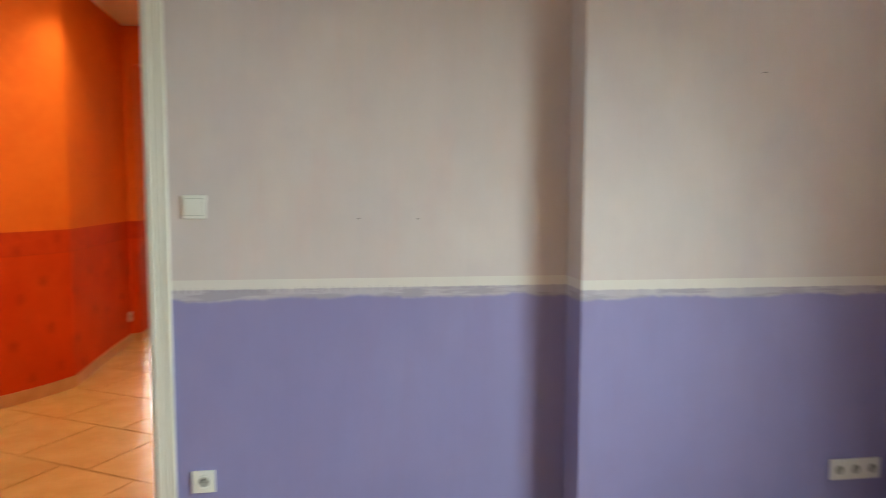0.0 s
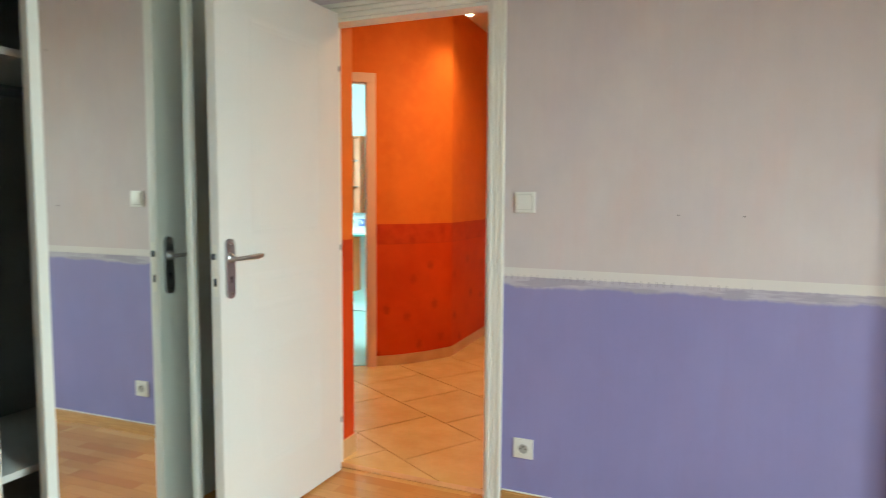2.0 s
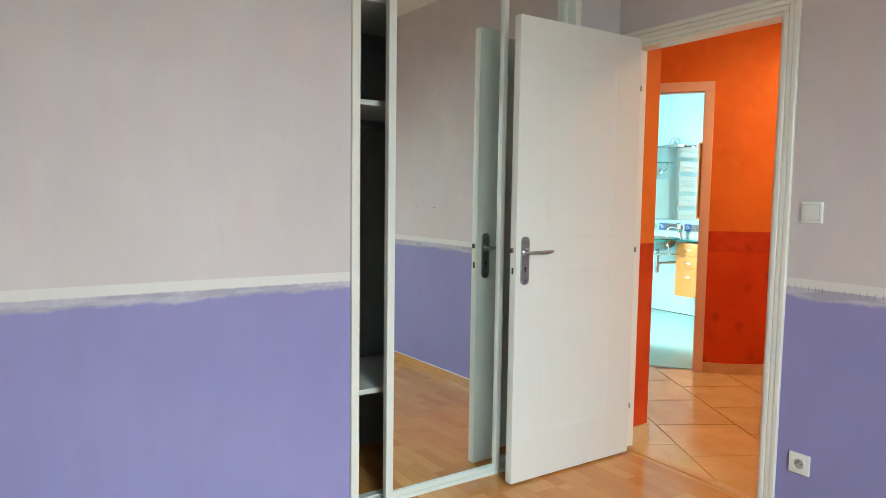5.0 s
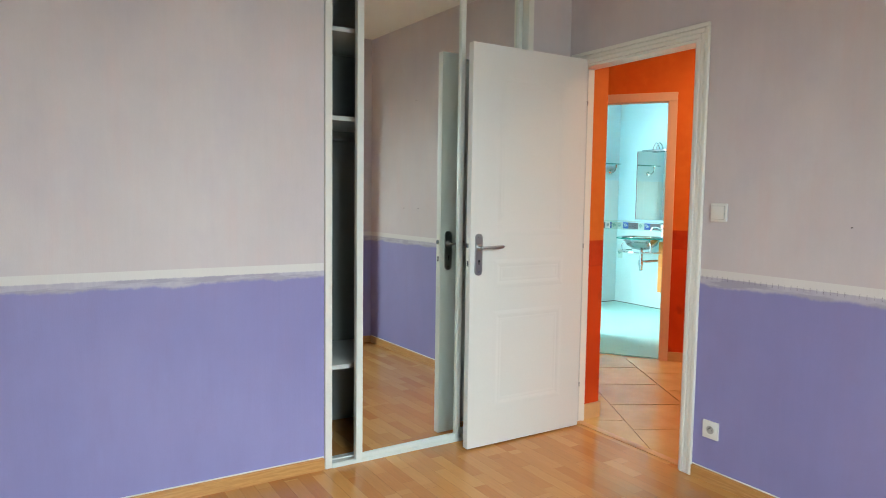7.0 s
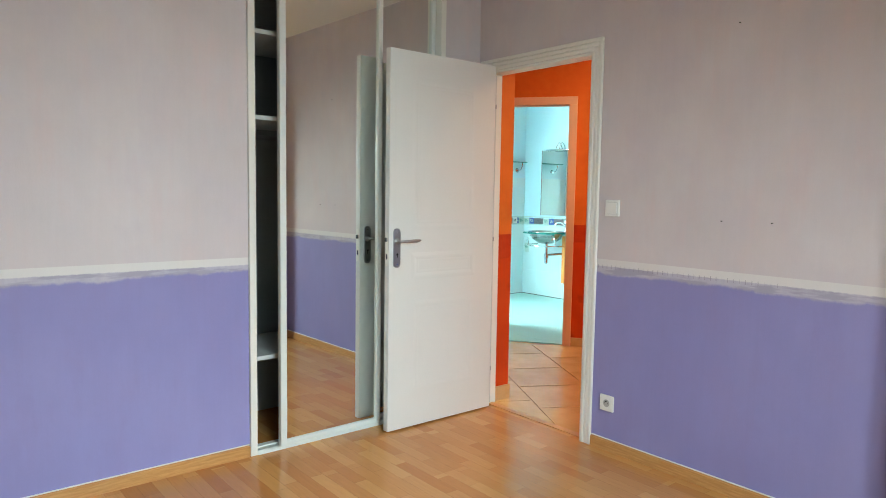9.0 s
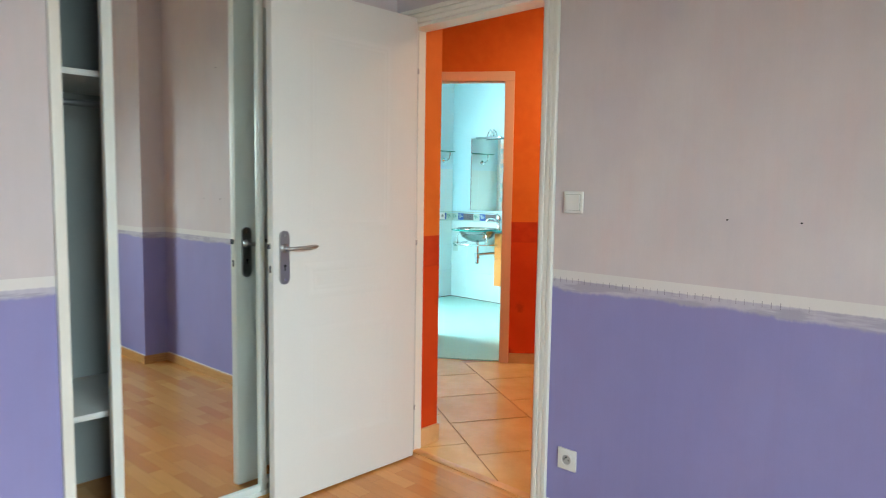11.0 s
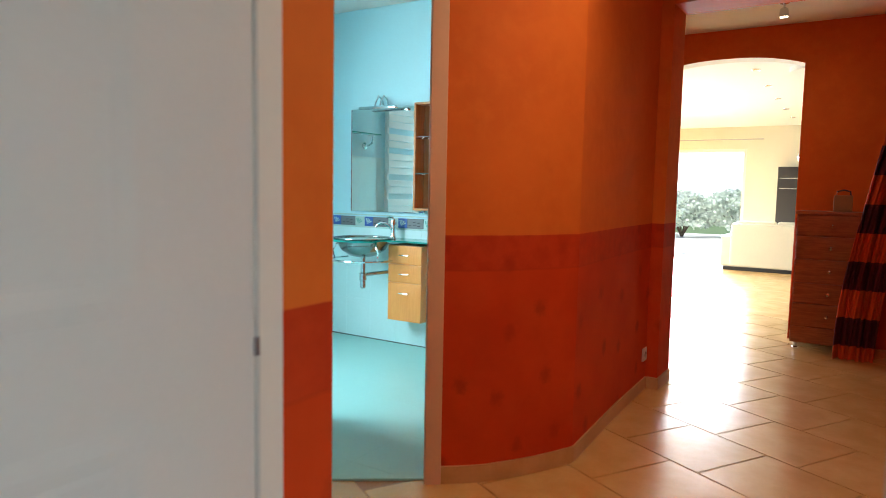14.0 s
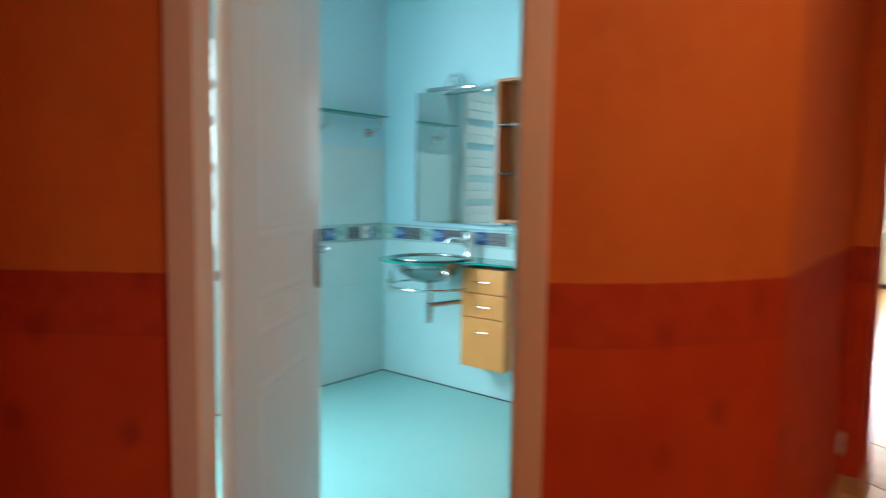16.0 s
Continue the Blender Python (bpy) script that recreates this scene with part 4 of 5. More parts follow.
    leaf = plain("border_leaf", (0.10, 0.36, 0.30), 0.4)
    seq = ((0.098, 1), (0.085, 2), (0.155, 0))

    def row(north, length):
        s, i = 0.008, 0
        while s < length:
            wdt, k = seq[i % 3]
            bm_ = bmesh.new()
            soft_box(bm_, 0.0015, wdt - 0.0015, -0.010, 0, 0.012, 0.088, 0.001, seg=1)
            ob = new("border_tile", finish(bm_, "border_tile", mats[k]))
            ob.parent = border
            ob.matrix_basis = pose(BX + s, BY, 0.916) if north else pose(BX, BY - s - wdt, 0.916, 0, 0, 90)
            bm_ = bmesh.new()
            if k == 0:
                for dx, dz in ((0.03, 0.035), (0.07, 0.06), (0.075, 0.038), (0.112, 0.055), (0.11, 0.03)):
                    prism(bm_, [(dx - 0.014, dz - 0.003), (dx + 0.012, dz), (dx + 0.014, dz + 0.005), (dx - 0.012, dz + 0.002)], 0.0101, 0.0108, Matrix.Rotation(radians(90), 4, "X"))
            else:
                for q in range(4):
                    a = 0.5 + q * 0.45
                    prism(bm_, [(0.03, 0.03), (0.03 + 0.045 * math.cos(a - 0.12), 0.03 + 0.045 * math.sin(a - 0.12)), (0.03 + 0.048 * math.cos(a), 0.03 + 0.048 * math.sin(a)), (0.03 + 0.045 * math.cos(a + 0.12), 0.03 + 0.045 * math.sin(a + 0.12))], 0.0101, 0.0108, Matrix.Rotation(radians(90), 4, "X"))
            mark = new("pattern", finish(bm_, "pattern", (dash, leaf, mats[1])[k]))
            mark.parent = ob
            s, i = s + wdt, i + 1
    row(True, 2.3)
    row(False, 1.6)
    # thin list above and below the border
    bm = bmesh.new()
    for z in (0.916, 1.014):
        face_box(bm, BX + 0.011, HX - 0.12, BY - 0.011, BY - 0.004, z, z + 0.010)
        face_box(bm, BX + 0.004, BX + 0.011, 4.3, BY - 0.011, z, z + 0.010)
    structure("trim_border", bm, mats[1], "narrow mottled list tiles along the border")


def bath_leaf():
    leaf = door_leaf("bathroom_door", "white moulded panel door opened into the bathroom", 0.75, 2.035)
    h = Vector((-2.529, 3.816))
    e = Vector((-2.945, 4.441))
    leaf.matrix_basis = pose(h.x, h.y, 0.012, 0, 0, math.degrees(math.atan2(e.y - h.y, e.x - h.x))) @ pose(0, 0.04, 0)
    return leaf


def bath_things():
    # drawer unit
    root = thing("drawer_unit", "wall-hung beech drawer unit with three drawers under the glass top", "cabinet", m=pose(-3.445, 5.905, 0))
    w, d, z0, z1 = 0.302, 0.213, 0.240, 0.812
    bm = bmesh.new()
    soft_box(bm, 0, w, 0.018, d - 0.012, z0, z1, 0.003)
    part("body", bm, BEECH, root)
    for a, b_ in ((z0, 0.530), (0.532, 0.670), (0.672, z1)):
        bm = bmesh.new()
        soft_box(bm, 0, w, 0, 0.018, a, b_ - 0.002, 0.003)
        dr = part("drawer", bm, BEECH, root)
        bm = bmesh.new()
        zc = (a + b_) / 2 + (0.07 if b_ - a > 0.2 else 0)
        tube(bm, [(w / 2 - 0.045, 0.002, zc), (w / 2 - 0.04, -0.016, zc - 0.003), (w / 2, -0.022, zc - 0.004), (w / 2 + 0.04, -0.016, zc - 0.003), (w / 2 + 0.045, 0.002, zc)], 0.004, 8)
        part("handle", bm, CHROME, dr)
    # glass top with basin
    top = thing("glass_worktop", "green glass washbasin top with a round bulge", "worktop", m=pose(0, 0, 0.838))
    cx, cy, r = -3.645, 5.85, 0.288
    out = [(cx + r * math.cos(a), cy + r * math.sin(a)) for a in np.linspace(radians(140), radians(325), 26)]
    outline = out + [(-3.44, 5.80), (-3.36, 5.85), (-3.25, 5.87), (-2.95, 5.87), (-2.95, BY - 0.012), (cx - r * 0.75, BY - 0.012)]
    bm = bmesh.new()
    prism(bm, outline, 0, 0.012)
    part("glass_plate", bm, GREEN_GLASS, top, smooth=False)
    bowl = thing("washbasin", "round brushed steel bowl basin in a glass ring", "washbasin", m=pose(cx, cy, 0.838))
    bm = bmesh.new()
    lathe(bm, [(0.03, -0.132), (0.10, -0.118), (0.170, -0.072), (0.202, -0.008), (0.212, 0.018), (0.228, 0.022), (0.230, 0.017), (0.214, 0.011), (0.198, -0.01), (0.166, -0.07), (0.098, -0.112), (0.03, -0.126)], 36)
    part("bowl", bm, BOWL, bowl)
    bm = bmesh.new()
    tube(bm, [(0, 0, -0.13), (0, 0, -0.25)], 0.018, 14)
    tube(bm, [(0, 0, -0.25), (0, 0, -0.255), (0, 0, -0.31), (0, 0, -0.315), (0, 0, -0.365), (0, 0, -0.375)], [0.018, 0.028, 0.028, 0.022, 0.022, 0.014], 16)
    tube(bm, [(0, 0, -0.27), (0.09, 0.14, -0.255), (0.17, BY - cy - 0.012, -0.25)], 0.015, 12)
    tube(bm, [(0.16, BY - cy - 0.03, -0.25), (0.17, BY - cy - 0.009, -0.25)], [0.026, 0.034], 16)
    part("drain_trap", bm, SATIN, bowl, "chrome bottle trap")
    # rail under the glass
    rail = thing("towel_rail", "curved chrome rail under the washbasin", "towel rail", m=pose(cx, cy, 0.69))
    bm = bmesh.new()
    pts = [(0.26, BY - cy - 0.012, 0.02)] + [(0.24 * math.cos(a), 0.24 * math.sin(a), 0) for a in np.linspace(radians(20), radians(-200), 22)] + [(-0.36, BY - cy - 0.012, 0.02)]
    tube(bm, pts, 0.008, 8)
    part("rail", bm, CHROME, rail)
    for a in (200, 335):
        bm = bmesh.new()
        px, py = 0.235 * math.cos(radians(a)), 0.235 * math.sin(radians(a))
        tube(bm, [(px, py, 0), (px * 1.06, py * 1.06, 0.06), (px * 0.9, py * 0.9, 0.12), (px * 0.86, py * 0.86, 0.147)], 0.009, 8)
        part("bracket", bm, CHROME, rail)
    # tap
    tap = thing("basin_tap", "chrome single-lever mixer tap beside the bowl", "tap", m=pose(-3.495, 6.03, 0.850))
    bm = bmesh.new()
    lathe(bm, [(0.031, 0), (0.027, 0.008), (0.017, 0.035), (0.017, 0.075), (0.025, 0.105), (0.026, 0.130), (0.018, 0.148), (0.006, 0.154)], 18)
    part("column", bm, CHROME, tap)
    bm = bmesh.new()
    tube(bm, [(0, 0, 0.06), (-0.025, -0.015, 0.095), (-0.055, -0.033, 0.115), (-0.085, -0.051, 0.117), (-0.107, -0.064, 0.104), (-0.115, -0.069, 0.085)], [0.013, 0.012, 0.011, 0.010, 0.010, 0.011], 12)
    part("spout", bm, CHROME, tap)
    bm = bmesh.new()
    tube(bm, [(0, 0, 0.145), (-0.008, -0.005, 0.166), (-0.045, -0.028, 0.160)], [0.011, 0.009, 0.006], 10)
    part("lever", bm, CHROME, tap)
    # mirror
    mir = thing("wall_mirror", "tall frameless wall mirror above the washbasin", "mirror", m=pose(-3.970, BY - 0.004, 1.049))
    bm = bmesh.new()
    soft_box(bm, 0, 0.712, -0.024, -0.018, 0, 0.815, 0.001)
    part("glass", bm, MIRROR, mir, smooth=False)
    bm = bmesh.new()
    face_box(bm, 0.004, 0.708, -0.018, 0, 0.004, 0.811)
    part("backing", bm, plain("mirror_backing", (0.30, 0.06, 0.06), 0.6), mir, "dark red mirror backing edge", smooth=False)
    bm = bmesh.new()
    soft_box(bm, -0.006, 0.001, -0.025, 0, 0, 0.815, 0.001)
    part("edge_strip", bm, plain("mirror_edge", (0.13, 0.02, 0.03), 0.5), mir, "dark red edge strip")
    lampo = thing("mirror_lamp", "chrome bar lamp arching over the mirror", "wall lamp", m=pose(-3.665, BY, 1.845))
    bm = bmesh.new()
    tube(bm, [(0, 0, 0.02), (0, -0.03, 0.085), (0, -0.07, 0.105), (0, -0.11, 0.05), (0, -0.115, 0.02)], 0.007, 8)
    tube(bm, [(0.05, 0, 0.02), (0.05, -0.03, 0.085), (0.05, -0.07, 0.105), (0.05, -0.11, 0.05), (0.05, -0.115, 0.02)], 0.007, 8)
    part("arm", bm, CHROME, lampo)
    bm = bmesh.new()
    soft_box(bm, -0.15, 0.20, -0.135, -0.095, 0.0, 0.022, 0.006)
    part("lamp_bar", bm, CHROME, lampo)
    # shelf cabinet
    cab = thing("shelf_cabinet", "narrow open wooden shelf cabinet beside the mirror", "cabinet", m=pose(-3.284, BY - 0.004, 1.074))
    w, d, h = 0.21, 0.13, 0.80
    bm = bmesh.new()
    face_box(bm, 0, w, -0.012, 0, 0, h)
    soft_box(bm, 0, 0.016, -d, -0.012, 0, h, 0.003)
    soft_box(bm, w - 0.016, w, -d, -0.012, 0, h, 0.003)
    soft_box(bm, 0.016, w - 0.016, -d, -0.012, 0, 0.016, 0.003)
    soft_box(bm, 0.016, w - 0.016, -d, -0.012, h - 0.016, h, 0.003)
    part("body", bm, CAB, cab)
    for z in (0.265, 0.535):
        bm = bmesh.new()
        soft_box(bm, 0.016, w - 0.016, -d + 0.01, -0.012, z, z + 0.006, 0.001)
        part("glass_shelf", bm, CLEAR, cab)
        bm = bmesh.new()
        tube(bm, [(0.016, -d + 0.006, z + 0.012), (w - 0.016, -d + 0.006, z + 0.012)], 0.003, 6)
        part("rail", bm, CHROME, cab)
    # glass shelf on the west wall
    sh = thing("glass_shelf", "thin green-edged glass shelf on chrome brackets", "shelf", m=pose(BX, 5.74, 1.712))
    bm = bmesh.new()
    soft_box(bm, 0.012, 0.14, -0.27, 0.27, 0, 0.008, 0.002)
    part("plate", bm, GREEN_GLASS, sh)
    for y in (-0.2, 0.225):
        bm = bmesh.new()
        lathe(bm, [(0.030, 0), (0.030, 0.012), (0.016, 0.022)], 18, Matrix.Translation((0, y, -0.095)) @ Matrix.Rotation(radians(90), 4, "Y"))
        tube(bm, [(0.015, y, -0.095), (0.055, y, -0.093), (0.085, y, -0.072), (0.098, y, -0.035), (0.098, y, -0.004)], 0.008, 10)
        part("bracket", bm, CHROME, sh)
    # towel radiator
    rad = thing("towel_radiator", "white flat-slat towel radiator on the wall", "radiator", m=pose(BX + 0.004, 5.04, 0.92))
    for y in (-0.24, 0.24):
        bm = bmesh.new()
        soft_box(bm, 0.04, 0.07, y - 0.015, y + 0.015, 0, 1.05, 0.004)
        part("upright", bm, PLASTIC, rad)
    z = 0.02
    for n_slats in (3, 2, 3, 2, 3):
        for k in range(n_slats):
            bm = bmesh.new()
            soft_box(bm, 0.07, 0.085, -0.25, 0.25, z, z + 0.062, 0.004)
            part("slat", bm, PLASTIC, rad)
            z += 0.066
        z += 0.05
    for y in (-0.2, 0.2):
        bm = bmesh.new()
        tube(bm, [(0.0, y, 0.1), (0.045, y, 0.1)], 0.012, 8)
        part("wall_fixing", bm, PLASTIC, rad)
    tilep = thing("decor_tile", "small leaf-patterned wall tile low beside the corner", "tile", m=pose(-4.250, BY - 0.008, 0.555))
    bm = bmesh.new()
    soft_box(bm, 0, 0.075, -0.005, 0, 0, 0.115, 0.001)
    part("plate", bm, plain("decor_tile_pale", (0.50, 0.68, 0.64), 0.3), tilep)
    bm = bmesh.new()
    for q in range(4):
        a = 0.5 + q * 0.5
        prism(bm, [(0.02, 0.05), (0.02 + 0.042 * math.cos(a - 0.14), 0.05 + 0.042 * math.sin(a - 0.14)), (0.02 + 0.046 * math.cos(a), 0.05 + 0.046 * math.sin(a)), (0.02 + 0.042 * math.cos(a + 0.14), 0.05 + 0.042 * math.sin(a + 0.14))], 0.0052, 0.006, Matrix.Rotation(radians(90), 4, "X"))
    part("leaf_pattern", bm, plain("decor_leaf", (0.06, 0.30, 0.26), 0.4), tilep, "dark green leaf")
    bm = bmesh.new()
    face_box(bm, BX + 0.008, -2.9, BY - 0.0095, BY - 0.004, 0.0, 0.013)
    face_box(bm, BX + 0.004, BX + 0.0095, 4.6, BY - 0.0095, 0.0, 0.013)
    structure("floor_joint", bm, HOLE, "dark open joint between bathroom wall and floor")
    wall_socket("bath_socket", "white socket set in the patterned tile border", pose(BX + 0.010, 5.935, 0.971, 0, 0, 90))


CAB = wood("orange_beech", (0.42, 0.15, 0.04), (0.55, 0.22, 0.06), 0.4, per_piece=0.0, scale=(22, 22, 2))
bath_shell()
bath_leaf()
bath_things()


# ---- living room ----
def living_room():
    x0, x1, h = -5.2, 3.5, 2.52
    bm = bmesh.new()
    face_box(bm, -2.37, x1, LY, LY + 0.2, 0, h)
    face_box(bm, x0, -4.3, LY, LY + 0.2, 0, h)
    face_box(bm, -4.3, -2.37, LY, LY + 0.2, 2.11, h)
    structure("wall_living_north", bm, CREAM, "cream living room wall with a wide glass door")
    bm = bmesh.new()
    face_box(bm, x0 - 0.2, x0, AY + 0.2, 9.6, 0, h)
    face_box(bm, x0 - 0.2, x0, 13.2, LY + 0.2, 0, h)
    face_box(bm, x0 - 0.2, x0, 9.6, 13.2, 2.15, h)
    structure("wall_living_west", bm, CREAM, "cream living room wall with a wide opening")
    bm = bmesh.new()
    face_box(bm, x1, x1 + 0.2, AY + 0.2, LY + 0.2, 0, h)
    face_box(bm, 0.85, x1, AY, AY + 0.2, 0, h)
    face_box(bm, x0 - 0.2, -2.6, AY, AY + 0.2, 0, h)
    structure("wall_living_east", bm, CREAM, "plain cream living room wall")
    bm = bmesh.new()
    face_box(bm, x0 - 0.2, x1 + 0.2, AY + 0.2, LY + 0.2, h, h + 0.15)
    structure("ceiling_living", bm, CEILING, "white living room ceiling")
    win = thing("window_3", "white framed glass door to the garden", "window", m=pose(0, LY + 0.1, 0))
    win["kind"] = "structure"
    bm = bmesh.new()
    for a, b_ in ((-4.3, -4.24), (-2.43, -2.37)):
        soft_box(bm, a, b_, -0.03, 0.03, 0, 2.11, 0.004)
    soft_box(bm, -4.24, -2.43, -0.03, 0.03, 2.05, 2.11, 0.004)
    soft_box(bm, -4.24, -2.43, -0.03, 0.03, 0, 0.025, 0.004)
    part("window_frame", bm, WHITE_TRIM, win)
    rod = thing("curtain_rod", "thin metal curtain rod over the glass door", "curtain rod", m=pose(-3.2, LY - 0.08, 2.28))
    bm = bmesh.new()
    tube(bm, [(-1.3, 0, 0), (1.12, 0, 0)], 0.010, 8)
    part("rod", bm, STEEL, rod)
    for bx in (1.05, -1.25):
        bm = bmesh.new()
        tube(bm, [(bx, 0, 0), (bx, 0.08, 0)], 0.008, 8)
        part("bracket", bm, STEEL, rod)
    # sofa, seen from behind
    sofa = thing("sofa", "cream leather sofa on a dark plinth seen from behind", "sofa", m=pose(-2.42, 13.66, 0))
    bm = bmesh.new()
    soft_box(bm, 0.05, 2.15, 0.02, 0.93, 0.0, 0.06, 0.01)
    part("plinth", bm, BLACKWOOD, sofa)
    bm = bmesh.new()
    soft_box(bm, 0.15, 2.05, 0.0, 0.26, 0.06, 0.77, 0.05, seg=4)
    part("backrest", bm, SOFA_MAT, sofa)
    for a in (0.0, 2.02):
        bm = bmesh.new()
        soft_box(bm, a, a + 0.2, 0.03, 0.95, 0.06, 0.57, 0.05, seg=4)
        part("armrest", bm, SOFA_MAT, sofa)
    bm = bmesh.new()
    soft_box(bm, 0.2, 2.02, 0.26, 0.95, 0.06, 0.43, 0.05, seg=4)
    part("seat", bm, SOFA_MAT, sofa)
    for a in (0.22, 0.82, 1.42):
        bm = bmesh.new()
        soft_box(bm, a, a + 0.58, 0.10, 0.34, 0.45, 0.815, 0.08, seg=4)
        part("back_cushion", bm, SOFA_MAT, sofa)
    # black wall unit
    unit = thing("wall_unit", "tall black lacquered wall unit with chrome strips and handles", "wall unit", m=pose(-1.78, 15.17, 0))
    bm = bmesh.new()
    soft_box(bm, 0, 1.5, 0.02, 0.42, 0.0, 1.755, 0.005)
    part("body", bm, BLACKWOOD, unit)
    for a, b_ in ((1.555, 1.745), (1.37, 1.545), (0.05, 1.36)):
        for k in range(2):
            bm = bmesh.new()
            soft_box(bm, 0.01 + 0.745 * k, 0.745 * (k + 1) - 0.005, 0, 0.02, a, b_, 0.003)
            fr = part("front", bm, BLACKWOOD, unit)
            if a > 1.5 and k == 0:
                bm = bmesh.new()
                soft_box(bm, 0.395, 0.447, -0.02, 0, 1.525, 1.577, 0.004)
                part("knob", bm, PLASTIC, fr, "small square white knob")
            if a < 1.0:
                bm = bmesh.new()
                x_ = 0.62 if k == 0 else 0.84
                soft_box(bm, x_, x_ + 0.12, -0.035, -0.022, 1.005, 1.045, 0.004)
                soft_box(bm, x_ + 0.005, x_ + 0.018, -0.022, 0, 1.010, 1.040, 0.002)
                soft_box(bm, x_ + 0.102, x_ + 0.115, -0.022, 0, 1.010, 1.040, 0.002)
                part("handle", bm, CHROME, fr, "flat chrome bow handle")
    for z in (1.546, 1.362):
        bm = bmesh.new()
        soft_box(bm, 0.04, 1.5, -0.010, 0.0, z, z + 0.009, 0.002)
        part("strip", bm, CHROME, unit, "thin chrome strip")
    for x, y in ((-1.45, 9.45), (-1.47, 10.6), (-1.49, 11.8), (-1.50, 13.0), (-1.51, 14.2)):
        spot(x, y, h, False, 0)
    pend = thing("pendant_lamp", "chrome globe pendant lamp on a thin cord", "pendant lamp", m=pose(-0.985, 10.42, 2.30))
    bm = bmesh.new()
    lathe(bm, [(0.06, 0.17), (0.06, 0.15), (0.01, 0.14)], 18)
    part("canopy", bm, CHROME, pend)
    bm = bmesh.new()
    tube(bm, [(0, 0, 0.15), (0, 0, -0.54)], 0.003, 6)
    part("cord", bm, STEEL, pend)
    bm = bmesh.new()
    lathe(bm, [(0.012, -0.525)] + [(0.115 * math.sin(a), -0.62 + 0.095 * math.cos(a)) for a in np.linspace(0.15, 2.5, 14)], 24)
    part("globe", bm, CHROME, pend)


living_room()


def kitchen_edge():
    bm = bmesh.new()
    outline = [(-0.80 + 0.35 * math.cos(a), 9.55 - 0.35 + 0.35 * math.sin(a) + 0.35) for a in np.linspace(math.pi, 1.5 * math.pi, 8)] + [(3.5, 9.2), (3.5, 13.0), (-0.80, 13.0)]
    prism(bm, [(x, y) for x, y in outline], 2.47, 2.519)
    structure("ceiling_soffit", bm, CEILING, "lowered white ceiling part with a rounded corner")
    bar = thing("kitchen_counter", "white kitchen counter end with a pale top", "counter", m=pose(-0.93, 9.25, 0))
    bm = bmesh.new()
    soft_box(bm, 0.0, 1.6, 0.0, 0.62, 0.0, 1.05, 0.006)
    part("body", bm, WHITE_TRIM, bar)
    bm = bmesh.new()
    soft_box(bm, -0.01, 1.62, -0.012, 0.64, 1.05, 1.085, 0.006)
    part("top", bm, SHELF, bar)
    tap = thing("kitchen_tap", "square chrome kitchen tap on the counter", "tap", m=pose(-0.72, 9.55, 1.085))
    bm = bmesh.new()
    lathe(bm, [(0.026, 0.0), (0.024, 0.01), (0.018, 0.02), (0.018, 0.10)], 16)
    part("column", bm, CHROME, tap)
    bm = bmesh.new()
    soft_box(bm, -0.27, 0.02, -0.014, 0.014, 0.085, 0.11, 0.004)
    soft_box(bm, -0.27, -0.235, -0.014, 0.014, 0.045, 0.086, 0.004)
    part("spout", bm, CHROME, tap)
    stool = thing("bar_stool", "black padded stool on a chrome foot beside the counter", "stool", m=pose(-0.85, 10.35, 0))
    bm = bmesh.new()
    lathe(bm, [(0.16, 0.0), (0.16, 0.012), (0.03, 0.03)], 24)
    part("foot", bm, CHROME, stool)
    bm = bmesh.new()
    tube(bm, [(0, 0, 0.02), (0, 0, 0.45)], 0.022, 12)
    part("column", bm, CHROME, stool)
    bm = bmesh.new()
    soft_box(bm, -0.17, 0.17, -0.17, 0.17, 0.44, 0.50, 0.02, seg=3)
    part("seat", bm, BLACKWOOD, stool)
    bm = bmesh.new()
    soft_box(bm, -0.17, -0.13, -0.15, 0.15, 0.16, 0.62, 0.015, seg=3)
    part("backrest", bm, BLACKWOOD, stool)
    rail = thing("track_lamp", "chrome wire track lamp with two small spots", "ceiling light", m=pose(-0.93, 10.2, 2.30))
    bm = bmesh.new()
    tube(bm, [(-0.08, -0.2, -0.10), (0.5, 0.25, -0.10)], 0.006, 8)
    part("track", bm, CHROME, rail)
    for k in (0.0, 0.45):
        bm = bmesh.new()
        tube(bm, [(k, -0.14 + k * 0.78, 0.17), (k, -0.14 + k * 0.78, -0.10)], 0.005, 6)
        part("stem", bm, CHROME, rail)
    for k in (0.05, 0.3):
        bm = bmesh.new()
        lathe(bm, [(0.012, 0.0), (0.03, -0.02), (0.036, -0.07), (0.03, -0.072)], 16, Matrix.Translation((k, -0.10 + k * 0.78, -0.11)) @ Matrix.Rotation(0.4, 4, "Y"))
        part("spot", bm, CHROME, rail)


kitchen_edge()


